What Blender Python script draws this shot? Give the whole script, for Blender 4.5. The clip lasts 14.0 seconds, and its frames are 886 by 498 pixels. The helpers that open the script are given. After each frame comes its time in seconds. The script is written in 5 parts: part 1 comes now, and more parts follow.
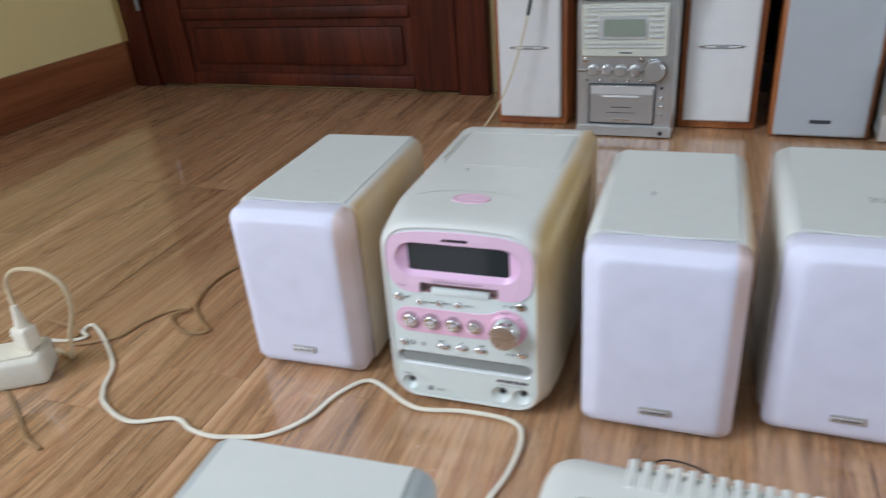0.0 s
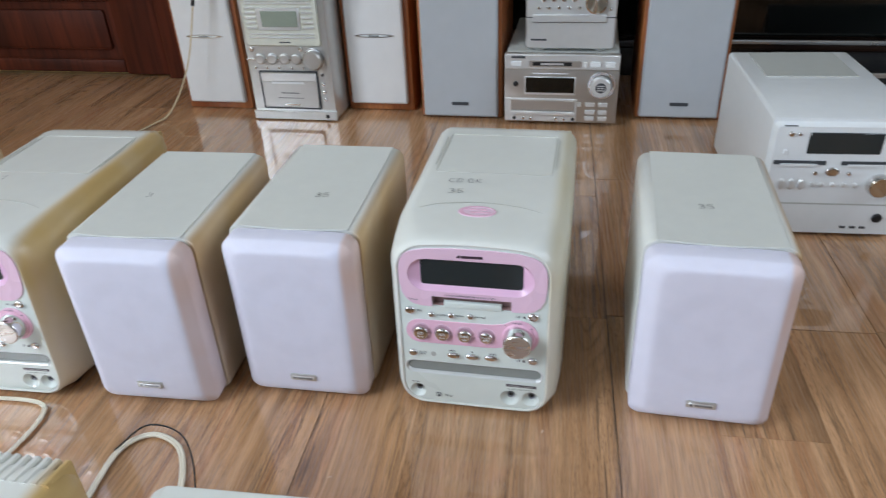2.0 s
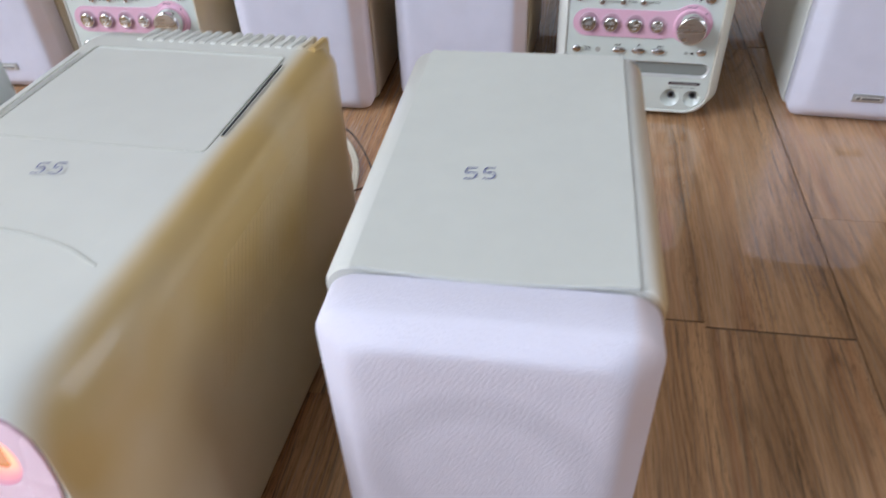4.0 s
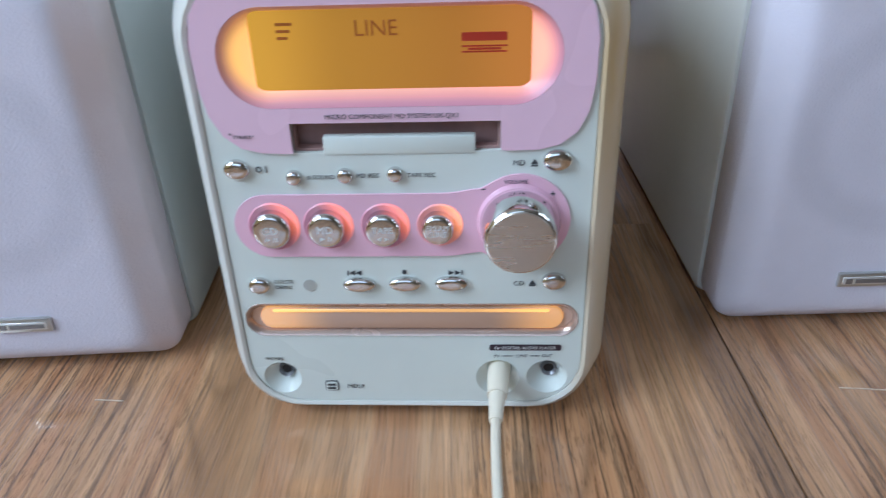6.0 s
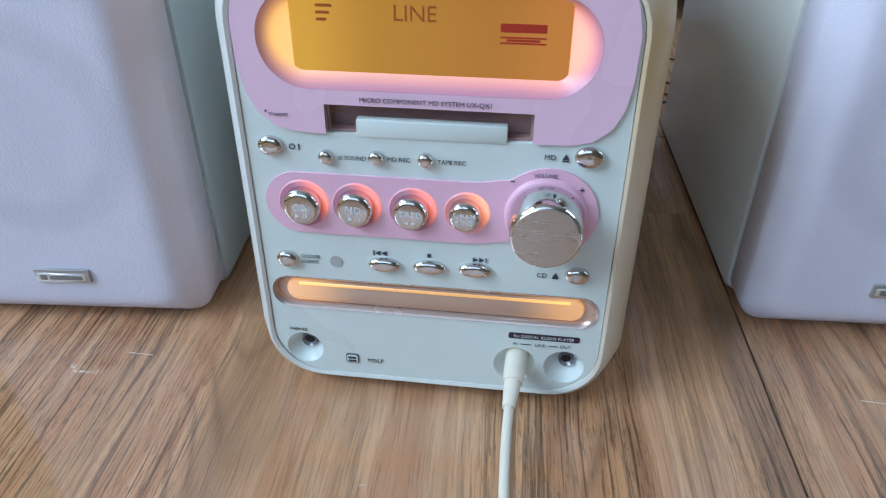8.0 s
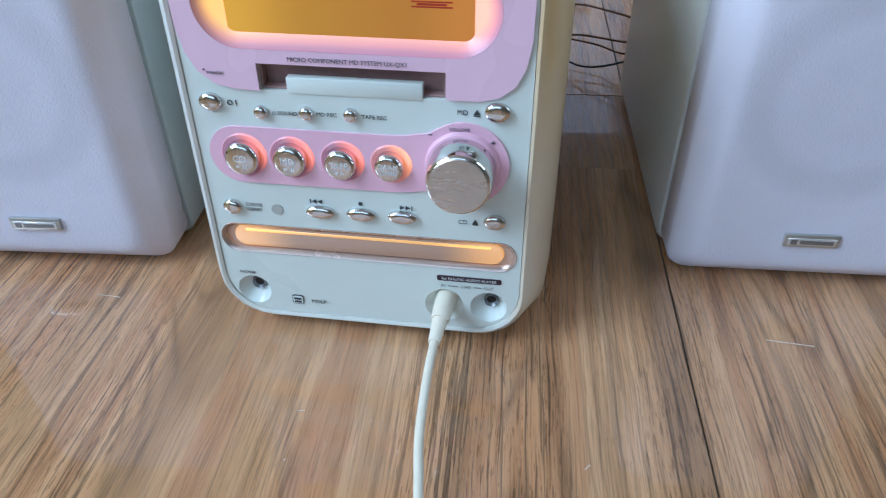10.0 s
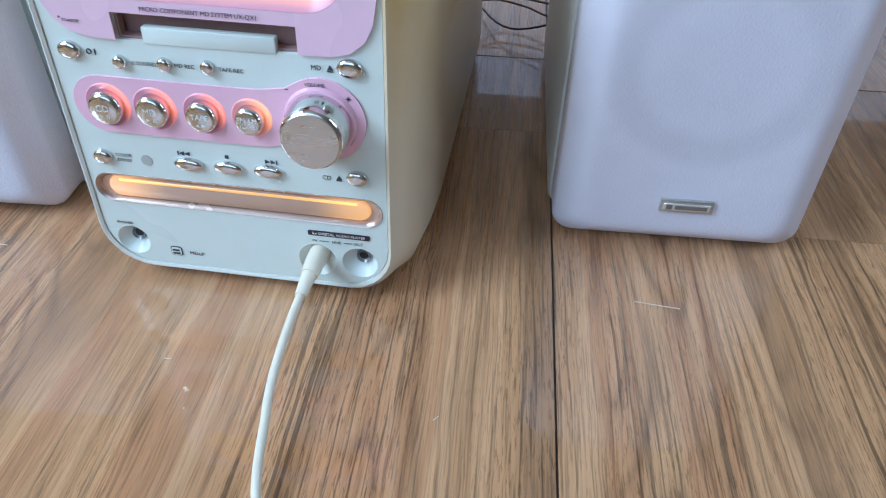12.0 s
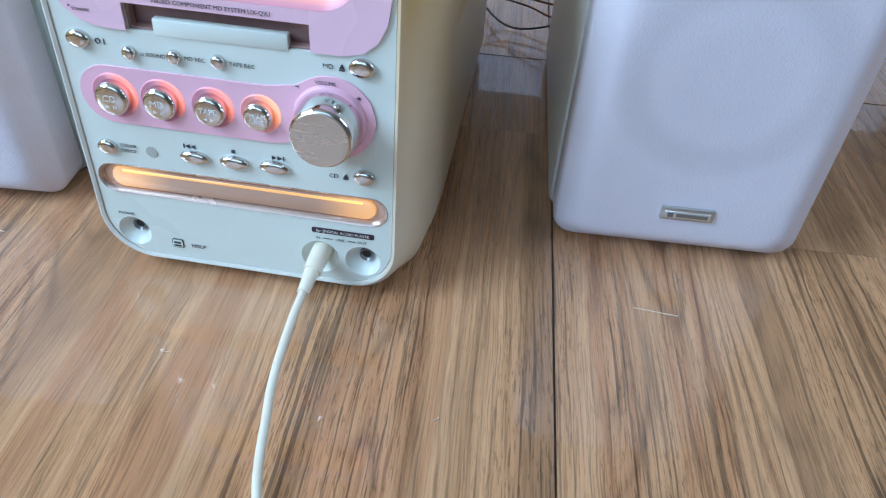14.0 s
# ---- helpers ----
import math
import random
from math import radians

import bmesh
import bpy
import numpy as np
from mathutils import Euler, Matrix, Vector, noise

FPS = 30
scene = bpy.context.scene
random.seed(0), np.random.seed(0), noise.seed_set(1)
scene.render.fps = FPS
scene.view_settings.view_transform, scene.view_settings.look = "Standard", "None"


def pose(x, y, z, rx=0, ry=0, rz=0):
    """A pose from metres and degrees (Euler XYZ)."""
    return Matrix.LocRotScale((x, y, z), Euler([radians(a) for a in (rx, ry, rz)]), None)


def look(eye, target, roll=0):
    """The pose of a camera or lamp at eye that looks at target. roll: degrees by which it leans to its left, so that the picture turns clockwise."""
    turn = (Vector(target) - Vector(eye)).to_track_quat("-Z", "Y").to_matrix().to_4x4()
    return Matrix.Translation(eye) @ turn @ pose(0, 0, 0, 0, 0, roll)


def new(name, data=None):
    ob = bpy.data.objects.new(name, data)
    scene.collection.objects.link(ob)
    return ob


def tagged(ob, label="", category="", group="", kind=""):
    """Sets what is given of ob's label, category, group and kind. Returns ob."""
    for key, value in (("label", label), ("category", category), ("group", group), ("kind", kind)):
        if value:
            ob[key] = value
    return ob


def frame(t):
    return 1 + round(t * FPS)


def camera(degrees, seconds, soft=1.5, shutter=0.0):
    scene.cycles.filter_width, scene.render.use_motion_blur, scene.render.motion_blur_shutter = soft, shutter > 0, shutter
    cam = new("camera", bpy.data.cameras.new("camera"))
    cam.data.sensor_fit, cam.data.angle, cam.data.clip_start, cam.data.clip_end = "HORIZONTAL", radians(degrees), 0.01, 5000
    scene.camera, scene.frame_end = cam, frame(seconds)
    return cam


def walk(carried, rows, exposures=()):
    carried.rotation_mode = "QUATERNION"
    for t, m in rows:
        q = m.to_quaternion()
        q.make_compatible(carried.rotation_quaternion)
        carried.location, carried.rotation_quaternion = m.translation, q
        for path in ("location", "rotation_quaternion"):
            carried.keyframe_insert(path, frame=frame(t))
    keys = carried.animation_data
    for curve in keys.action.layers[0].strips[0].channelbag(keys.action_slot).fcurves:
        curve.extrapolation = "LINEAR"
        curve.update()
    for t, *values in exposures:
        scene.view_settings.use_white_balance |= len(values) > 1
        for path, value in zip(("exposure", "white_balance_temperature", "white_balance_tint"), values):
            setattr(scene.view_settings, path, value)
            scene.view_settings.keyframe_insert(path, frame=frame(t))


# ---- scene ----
cam = camera(63.52, 14.0, soft=1.2, shutter=0.3)
# seconds, place in metres, yaw, pitch, roll in degrees
ROWS = [
    (0.0, -0.0122, 0.0110, 0.4410, 21.26, -27.36, 4.39),
    (0.5, 0.1058, 0.0341, 0.4891, 16.82, -27.92, 3.71),
    (0.8, 0.1591, 0.0278, 0.5075, 18.12, -29.33, 3.29),
    (1.0, 0.2047, 0.0245, 0.5103, 17.75, -28.89, 4.70),
    (1.5, 0.2989, 0.0309, 0.5093, 14.76, -29.54, 4.81),
    (2.0, 0.3548, 0.0379, 0.4957, 10.74, -31.17, 2.36),
    (2.2, 0.3662, 0.0158, 0.4939, 9.08, -31.71, 2.70),
    (4.3, 0.1984, -0.1183, 0.3320, 13.40, -41.51, 1.64),
    (4.5, 0.1800, -0.1353, 0.3204, 14.52, -42.20, 1.92),
    (5.0, 0.1408, -0.1675, 0.2987, 12.34, -41.33, 2.81),
    (5.5, 0.0892, -0.1840, 0.2828, 5.55, -39.75, 3.48),
    (6.0, 0.0286, -0.2216, 0.2158, 2.71, -31.01, 1.99),
    (6.5, 0.0002, -0.2287, 0.2229, 4.69, -32.00, -0.12),
    (7.0, -0.0038, -0.2213, 0.2300, 5.02, -33.75, -1.00),
    (7.5, 0.0061, -0.2229, 0.2177, 4.34, -33.77, -1.00),
    (7.7, 0.0176, -0.2168, 0.2206, 5.73, -33.89, -0.30),
    (9.8, 0.0661, -0.2280, 0.2351, 10.29, -38.08, 1.32),
    (10.0, 0.0687, -0.2361, 0.2354, 8.15, -37.40, 0.51),
    (10.5, 0.0817, -0.2349, 0.2332, 8.61, -38.81, 0.14),
    (11.0, 0.0966, -0.2395, 0.2256, 7.83, -40.16, -0.09),
    (11.5, 0.1170, -0.2341, 0.2319, 8.65, -40.61, -0.74),
    (12.0, 0.1215, -0.2346, 0.2365, 8.38, -40.29, -1.15),
    (12.5, 0.1148, -0.2385, 0.2339, 8.16, -40.15, -2.01),
    (13.0, 0.1133, -0.2364, 0.2378, 8.53, -40.34, -2.32),
    (13.5, 0.1200, -0.2324, 0.2372, 8.72, -40.59, -2.72),
    (14.0, 0.1133, -0.2338, 0.2397, 8.67, -40.93, -3.24),
]
walk(cam, [(t, pose(x, y, z, 90 + pitch, roll, yaw)) for t, x, y, z, yaw, pitch, roll in ROWS],
     exposures=[(0.0, 0.08, 5850, 9), (2.2, 0.16, 5980, 8), (4.3, 0.0, 6100, 12), (5.0, -0.28, 6150, 11), (6.0, -0.26, 5350, 5), (7.7, -0.22, 5120, 2), (9.8, -0.15, 5000, 0), (11.5, 0.02, 4980, 0), (14.0, 0.07, 4930, -1)])

# ---- light ----
world = bpy.data.worlds.new("daylight")
scene.world = world
world.use_nodes = True
wn = world.node_tree.nodes
sky = wn.new("ShaderNodeTexSky")
sky.sky_type = "NISHITA"
sky.sun_disc = False
sky.sun_elevation, sky.sun_rotation = radians(66), radians(190)
wn["Background"].inputs["Strength"].default_value = 0.12
world.node_tree.links.new(sky.outputs[0], wn["Background"].inputs["Color"])

sun_data = bpy.data.lights.new("sun", "SUN")
sun_data.energy, sun_data.angle, sun_data.color = 0.8, radians(12), (1.0, 0.95, 0.88)
sun = new("sun", sun_data)
sun.matrix_world = look((0.5, -3, 7), (0, 0, 0))


def window_light(name, m, w, h, power, colour):
    """The sky's light in a window opening."""
    d = bpy.data.lights.new(name, "AREA")
    d.shape, d.size, d.size_y, d.energy, d.color = "RECTANGLE", w, h, power, colour
    ob = new(name, d)
    ob.matrix_world = m
    return ob


window_light("side_window_daylight", look((-1.55, -0.95, 1.6), (0.6, -0.85, 1.2)), 1.3, 1.4, 70, (0.88, 0.93, 1.0))
window_light("window_daylight", look((-0.45, -2.44, 1.6), (0.1, 0.9, 0.2)), 1.9, 1.4, 13, (0.82, 0.9, 1.0))
# Added fill for the yellow wall and far row; no window is known here.
window_light("far_fill_light", look((2.43, 0.35, 1.55), (-1.5, 1.2, 0.2)), 1.05, 1.35, 22, (0.9, 0.95, 1.0))

# ---- materials ----


def rgb(h):
    """A linear colour from an sRGB hex string."""
    c = [int(h[i:i + 2], 16) / 255 for i in (0, 2, 4)]
    return tuple(v / 12.92 if v < 0.04045 else ((v + 0.055) / 1.055) ** 2.4 for v in c) + (1,)


def material(name):
    m = bpy.data.materials.new(name)
    m.use_nodes = True
    return m, m.node_tree.nodes, m.node_tree.links, m.node_tree.nodes["Principled BSDF"]


def plain(name, colour, rough=0.4, metal=0.0, var=0.06, scale=60.0, bump=0.0, bump_scale=900.0, stretch=(1, 1, 1), coat=0.0):
    """A surface with colour variation at two scales and a fine relief."""
    m, n, l, b = material(name)
    col = rgb(colour) if isinstance(colour, str) else (*colour, 1)
    tc = n.new("ShaderNodeTexCoord")
    mp = n.new("ShaderNodeMapping")
    mp.inputs["Scale"].default_value = stretch
    l.new(tc.outputs["Object"], mp.inputs["Vector"])
    big, small = n.new("ShaderNodeTexNoise"), n.new("ShaderNodeTexNoise")
    big.inputs["Scale"].default_value, small.inputs["Scale"].default_value = scale * 0.2, scale * 2
    big.inputs["Detail"].default_value = small.inputs["Detail"].default_value = 3
    for k in (big, small):
        l.new(mp.outputs[0], k.inputs["Vector"])
    add = n.new("ShaderNodeMath")
    add.operation = "ADD"
    l.new(big.outputs["Fac"], add.inputs[0])
    l.new(small.outputs["Fac"], add.inputs[1])
    rng = n.new("ShaderNodeMapRange")
    rng.inputs["From Min"].default_value, rng.inputs["From Max"].default_value = 0.6, 1.4
    rng.inputs["To Min"].default_value, rng.inputs["To Max"].default_value = 1 - var, 1 + var
    l.new(add.outputs[0], rng.inputs["Value"])
    mul = n.new("ShaderNodeVectorMath")
    mul.operation = "SCALE"
    mul.inputs[0].default_value = col[:3]
    l.new(rng.outputs[0], mul.inputs["Scale"])
    l.new(mul.outputs[0], b.inputs["Base Color"])
    rr = n.new("ShaderNodeMapRange")
    rr.inputs["From Min"].default_value, rr.inputs["From Max"].default_value = 0.3, 0.7
    rr.inputs["To Min"].default_value, rr.inputs["To Max"].default_value = max(rough - 0.05, 0.02), rough + 0.06
    l.new(big.outputs["Fac"], rr.inputs["Value"])
    l.new(rr.outputs[0], b.inputs["Roughness"])
    b.inputs["Metallic"].default_value = metal
    b.inputs["Coat Weight"].default_value = coat
    if bump:
        bn = n.new("ShaderNodeTexNoise")
        bn.inputs["Scale"].default_value = bump_scale
        l.new(mp.outputs[0], bn.inputs["Vector"])
        bp = n.new("ShaderNodeBump")
        bp.inputs["Strength"].default_value, bp.inputs["Distance"].default_value = bump, 0.0005
        l.new(bn.outputs["Fac"], bp.inputs["Height"])
        l.new(bp.outputs[0], b.inputs["Normal"])
    return m


def wood(name, dark, light, scale=1.0, rough=0.3, axis=1, coat=0.0, grain=1.0, fine=1.0, tone=0.0, slim=1.0, pores=0.0):
    """Wood with long streaks along one axis, a different stretch of it on each piece."""
    m, n, l, b = material(name)
    tc, oi = n.new("ShaderNodeTexCoord"), n.new("ShaderNodeObjectInfo")
    off = n.new("ShaderNodeVectorMath")
    off.operation = "SCALE"
    off.inputs[0].default_value = (7.3, 11.1, 5.7)
    l.new(oi.outputs["Random"], off.inputs["Scale"])
    ad = n.new("ShaderNodeVectorMath")
    l.new(tc.outputs["Object"], ad.inputs[0])
    l.new(off.outputs[0], ad.inputs[1])
    s = [14 * scale] * 3
    s[axis] = 1.1 * scale
    mp = n.new("ShaderNodeMapping")
    mp.inputs["Scale"].default_value = s
    l.new(ad.outputs[0], mp.inputs["Vector"])
    a = n.new("ShaderNodeTexNoise")
    a.inputs["Scale"].default_value, a.inputs["Detail"].default_value, a.inputs["Distortion"].default_value = 1.0, 6, 0.8
    l.new(mp.outputs[0], a.inputs["Vector"])
    s2 = [150 * scale * fine] * 3
    s2[axis] = 6 * scale * fine * slim
    warp, wm = n.new("ShaderNodeTexNoise"), n.new("ShaderNodeVectorMath")
    warp.inputs["Scale"].default_value = 16
    l.new(ad.outputs[0], warp.inputs["Vector"])
    wm.operation = "MULTIPLY_ADD"
    wm.inputs[1].default_value = (0.006 * pores, 0.006 * pores, 0.006 * pores)
    l.new(warp.outputs["Color"], wm.inputs[0])
    l.new(ad.outputs[0], wm.inputs[2])
    mp2 = n.new("ShaderNodeMapping")
    mp2.inputs["Scale"].default_value = s2
    l.new(wm.outputs[0], mp2.inputs["Vector"])
    f = n.new("ShaderNodeTexNoise")
    f.inputs["Scale"].default_value, f.inputs["Detail"].default_value = 1.0, 5
    f.inputs["Roughness"].default_value = 0.62
    l.new(mp2.outputs[0], f.inputs["Vector"])
    r1, r2 = n.new("ShaderNodeValToRGB"), n.new("ShaderNodeValToRGB")
    r1.color_ramp.elements[0].position, r1.color_ramp.elements[1].position = 0.32, 0.68
    r1.color_ramp.elements[0].color, r1.color_ramp.elements[1].color = rgb(dark), rgb(light)
    l.new(a.outputs["Fac"], r1.inputs["Fac"])
    r2.color_ramp.elements[0].position, r2.color_ramp.elements[1].position = 0.38, 0.52
    g = 1 - 0.62 * grain
    r2.color_ramp.elements[0].color, r2.color_ramp.elements[1].color = (g, g * 0.97, g * 0.93, 1), (1, 1, 1, 1)
    l.new(f.outputs["Fac"], r2.inputs["Fac"])
    mx = n.new("ShaderNodeMix")
    mx.data_type, mx.blend_type = "RGBA", "MULTIPLY"
    mx.inputs[0].default_value = 0.9
    l.new(r1.outputs[0], mx.inputs[6])
    l.new(r2.outputs[0], mx.inputs[7])
    if pores:
        # short dark pores between the streaks
        s3 = [820.0] * 3
        s3[axis] = 52.0
        mp3, pn, r3, mx2 = n.new("ShaderNodeMapping"), n.new("ShaderNodeTexNoise"), n.new("ShaderNodeValToRGB"), n.new("ShaderNodeMix")
        mp3.inputs["Scale"].default_value = s3
        l.new(wm.outputs[0], mp3.inputs["Vector"])
        pn.inputs["Scale"].default_value, pn.inputs["Detail"].default_value = 1.0, 3
        l.new(mp3.outputs[0], pn.inputs["Vector"])
        r3.color_ramp.elements[0].position, r3.color_ramp.elements[1].position = 0.40, 0.50
        r3.color_ramp.elements[0].color, r3.color_ramp.elements[1].color = (0.36, 0.34, 0.32, 1), (1, 1, 1, 1)
        l.new(pn.outputs["Fac"], r3.inputs["Fac"])
        mx2.data_type, mx2.blend_type = "RGBA", "MULTIPLY"
        mx2.inputs[0].default_value = 0.8 * pores
        l.new(r1.outputs[0], mx2.inputs[6])
        l.new(r3.outputs[0], mx2.inputs[7])
        l.new(mx2.outputs[2], mx.inputs[6])
    vary = n.new("ShaderNodeMapRange")
    vary.inputs["To Min"].default_value, vary.inputs["To Max"].default_value = 1 - tone, 1 + tone
    wn_ = n.new("ShaderNodeTexWhiteNoise")
    wn_.noise_dimensions = "1D"
    l.new(oi.outputs["Random"], wn_.inputs["W"])
    l.new(wn_.outputs["Value"], vary.inputs["Value"])
    vm = n.new("ShaderNodeVectorMath")
    vm.operation = "SCALE"
    l.new(mx.outputs[2], vm.inputs[0])
    l.new(vary.outputs[0], vm.inputs["Scale"])
    l.new(vm.outputs[0], b.inputs["Base Color"])
    rr = n.new("ShaderNodeMapRange")
    rr.inputs["To Min"].default_value, rr.inputs["To Max"].default_value = rough + 0.1, max(rough - 0.06, 0.05)
    l.new(f.outputs["Fac"], rr.inputs["Value"])
    l.new(rr.outputs[0], b.inputs["Roughness"])
    b.inputs["Coat Weight"].default_value = coat
    b.inputs["Coat Roughness"].default_value = 0.09
    bp = n.new("ShaderNodeBump")
    bp.inputs["Strength"].default_value, bp.inputs["Distance"].default_value = 0.25, 0.0006
    l.new(f.outputs["Fac"], bp.inputs["Height"])
    l.new(bp.outputs[0], b.inputs["Normal"])
    return m


def laminate(name):
    """Printed oak laminate: strips of tan, grey and red tone, long fine dark lines that waver, short pores."""
    m, n, l, b = material(name)
    tc, oi = n.new("ShaderNodeTexCoord"), n.new("ShaderNodeObjectInfo")
    rnd = n.new("ShaderNodeTexWhiteNoise")
    rnd.noise_dimensions = "1D"
    l.new(oi.outputs["Random"], rnd.inputs["W"])
    off, ad = n.new("ShaderNodeVectorMath"), n.new("ShaderNodeVectorMath")
    off.operation = "SCALE"
    off.inputs[0].default_value = (7.3, 11.1, 5.7)
    l.new(rnd.outputs["Value"], off.inputs["Scale"])
    l.new(tc.outputs["Object"], ad.inputs[0])
    l.new(off.outputs[0], ad.inputs[1])

    def noise_at(vec, scale, detail=2.0, rough=0.5):
        mp, t = n.new("ShaderNodeMapping"), n.new("ShaderNodeTexNoise")
        mp.inputs["Scale"].default_value = scale
        l.new(vec, mp.inputs["Vector"])
        l.new(mp.outputs[0], t.inputs["Vector"])
        t.inputs["Scale"].default_value, t.inputs["Detail"].default_value, t.inputs["Roughness"].default_value = 1.0, detail, rough
        return t

    def ramp(src, stops, ease="LINEAR"):
        r = n.new("ShaderNodeValToRGB")
        r.color_ramp.interpolation = ease
        e = r.color_ramp.elements
        e[0].position, e[0].color = stops[0]
        e[1].position, e[1].color = stops[-1]
        for p, c in stops[1:-1]:
            e.new(p).color = c
        l.new(src, r.inputs["Fac"])
        return r.outputs[0]

    def times(x, y, f=1.0):
        mx = n.new("ShaderNodeMix")
        mx.data_type, mx.blend_type = "RGBA", "MULTIPLY"
        if isinstance(f, float):
            mx.inputs[0].default_value = f
        else:
            l.new(f, mx.inputs[0])
        l.new(x, mx.inputs[6])
        l.new(y, mx.inputs[7])
        return mx.outputs[2]

    g = lambda v: (v, v * 0.985, v * 0.96, 1)
    wave = noise_at(ad.outputs[0], (30, 14, 30), 2.0)
    wm = n.new("ShaderNodeVectorMath")
    wm.operation = "MULTIPLY_ADD"
    wm.inputs[1].default_value = (0.0042, 0.0, 0.0)
    l.new(wave.outputs["Color"], wm.inputs[0])
    l.new(ad.outputs[0], wm.inputs[2])
    v = wm.outputs[0]
    tone = ramp(noise_at(v, (30, 0.9, 30), 3.0, 0.6).outputs["Fac"], [(0.30, rgb("a38060")), (0.42, rgb("be956f")), (0.50, rgb("d1a881")), (0.58, rgb("bb8d68")), (0.70, rgb("ddb790"))])
    where = ramp(noise_at(v, (26, 2.2, 26), 2.0).outputs["Fac"], [(0.42, (0.12, 0.12, 0.12, 1)), (0.60, (1, 1, 1, 1))])
    lines = ramp(noise_at(v, (620, 9, 620), 2.0, 0.55).outputs["Fac"], [(0.38, g(0.43)), (0.46, g(1.0))])
    fine = ramp(noise_at(v, (1500, 34, 1500), 2.0, 0.6).outputs["Fac"], [(0.36, g(0.64)), (0.51, g(1.0)), (0.66, g(1.0))])
    pores = ramp(noise_at(v, (1300, 110, 1300), 2.0, 0.6).outputs["Fac"], [(0.37, g(0.60)), (0.43, g(1.0))])
    streak = ramp(noise_at(v, (120, 2.2, 120), 3.0, 0.6).outputs["Fac"], [(0.36, g(0.84)), (0.56, g(1.0))])
    # pointed arches of the growth rings: contour lines of a slow, long hill
    hill = noise_at(v, (13, 1.5, 13), 1.0, 0.4)
    many, fr = n.new("ShaderNodeMath"), n.new("ShaderNodeMath")
    many.operation, fr.operation = "MULTIPLY", "PINGPONG"
    many.inputs[1].default_value, fr.inputs[1].default_value = 34.0, 0.5
    l.new(hill.outputs["Fac"], many.inputs[0])
    l.new(many.outputs[0], fr.inputs[0])
    rings = ramp(fr.outputs[0], [(0.02, g(0.62)), (0.20, g(0.93)), (0.5, g(1.0))])
    ring_where = ramp(noise_at(v, (17, 2.0, 17), 2.0).outputs["Fac"], [(0.45, (0, 0, 0, 1)), (0.58, (0.9, 0.9, 0.9, 1))])
    col = times(times(times(times(times(tone, streak, 0.8), lines, where), fine, 0.8), pores, where), rings, ring_where)
    vary, sc = n.new("ShaderNodeMapRange"), n.new("ShaderNodeVectorMath")
    vary.inputs["To Min"].default_value, vary.inputs["To Max"].default_value = 0.88, 1.1
    l.new(rnd.outputs["Value"], vary.inputs["Value"])
    sc.operation = "SCALE"
    l.new(col, sc.inputs[0])
    l.new(vary.outputs[0], sc.inputs["Scale"])
    l.new(sc.outputs[0], b.inputs["Base Color"])
    rr = n.new("ShaderNodeMapRange")
    rr.inputs["To Min"].default_value, rr.inputs["To Max"].default_value = 0.42, 0.26
    l.new(lines, rr.inputs["Value"])
    l.new(rr.outputs[0], b.inputs["Roughness"])
    b.inputs["Coat Weight"].default_value, b.inputs["Coat Roughness"].default_value, b.inputs["Coat IOR"].default_value = 1.0, 0.04, 1.58
    bp = n.new("ShaderNodeBump")
    bp.inputs["Strength"].default_value, bp.inputs["Distance"].default_value = 0.2, 0.0004
    l.new(lines, bp.inputs["Height"])
    l.new(bp.outputs[0], b.inputs["Normal"])
    return m


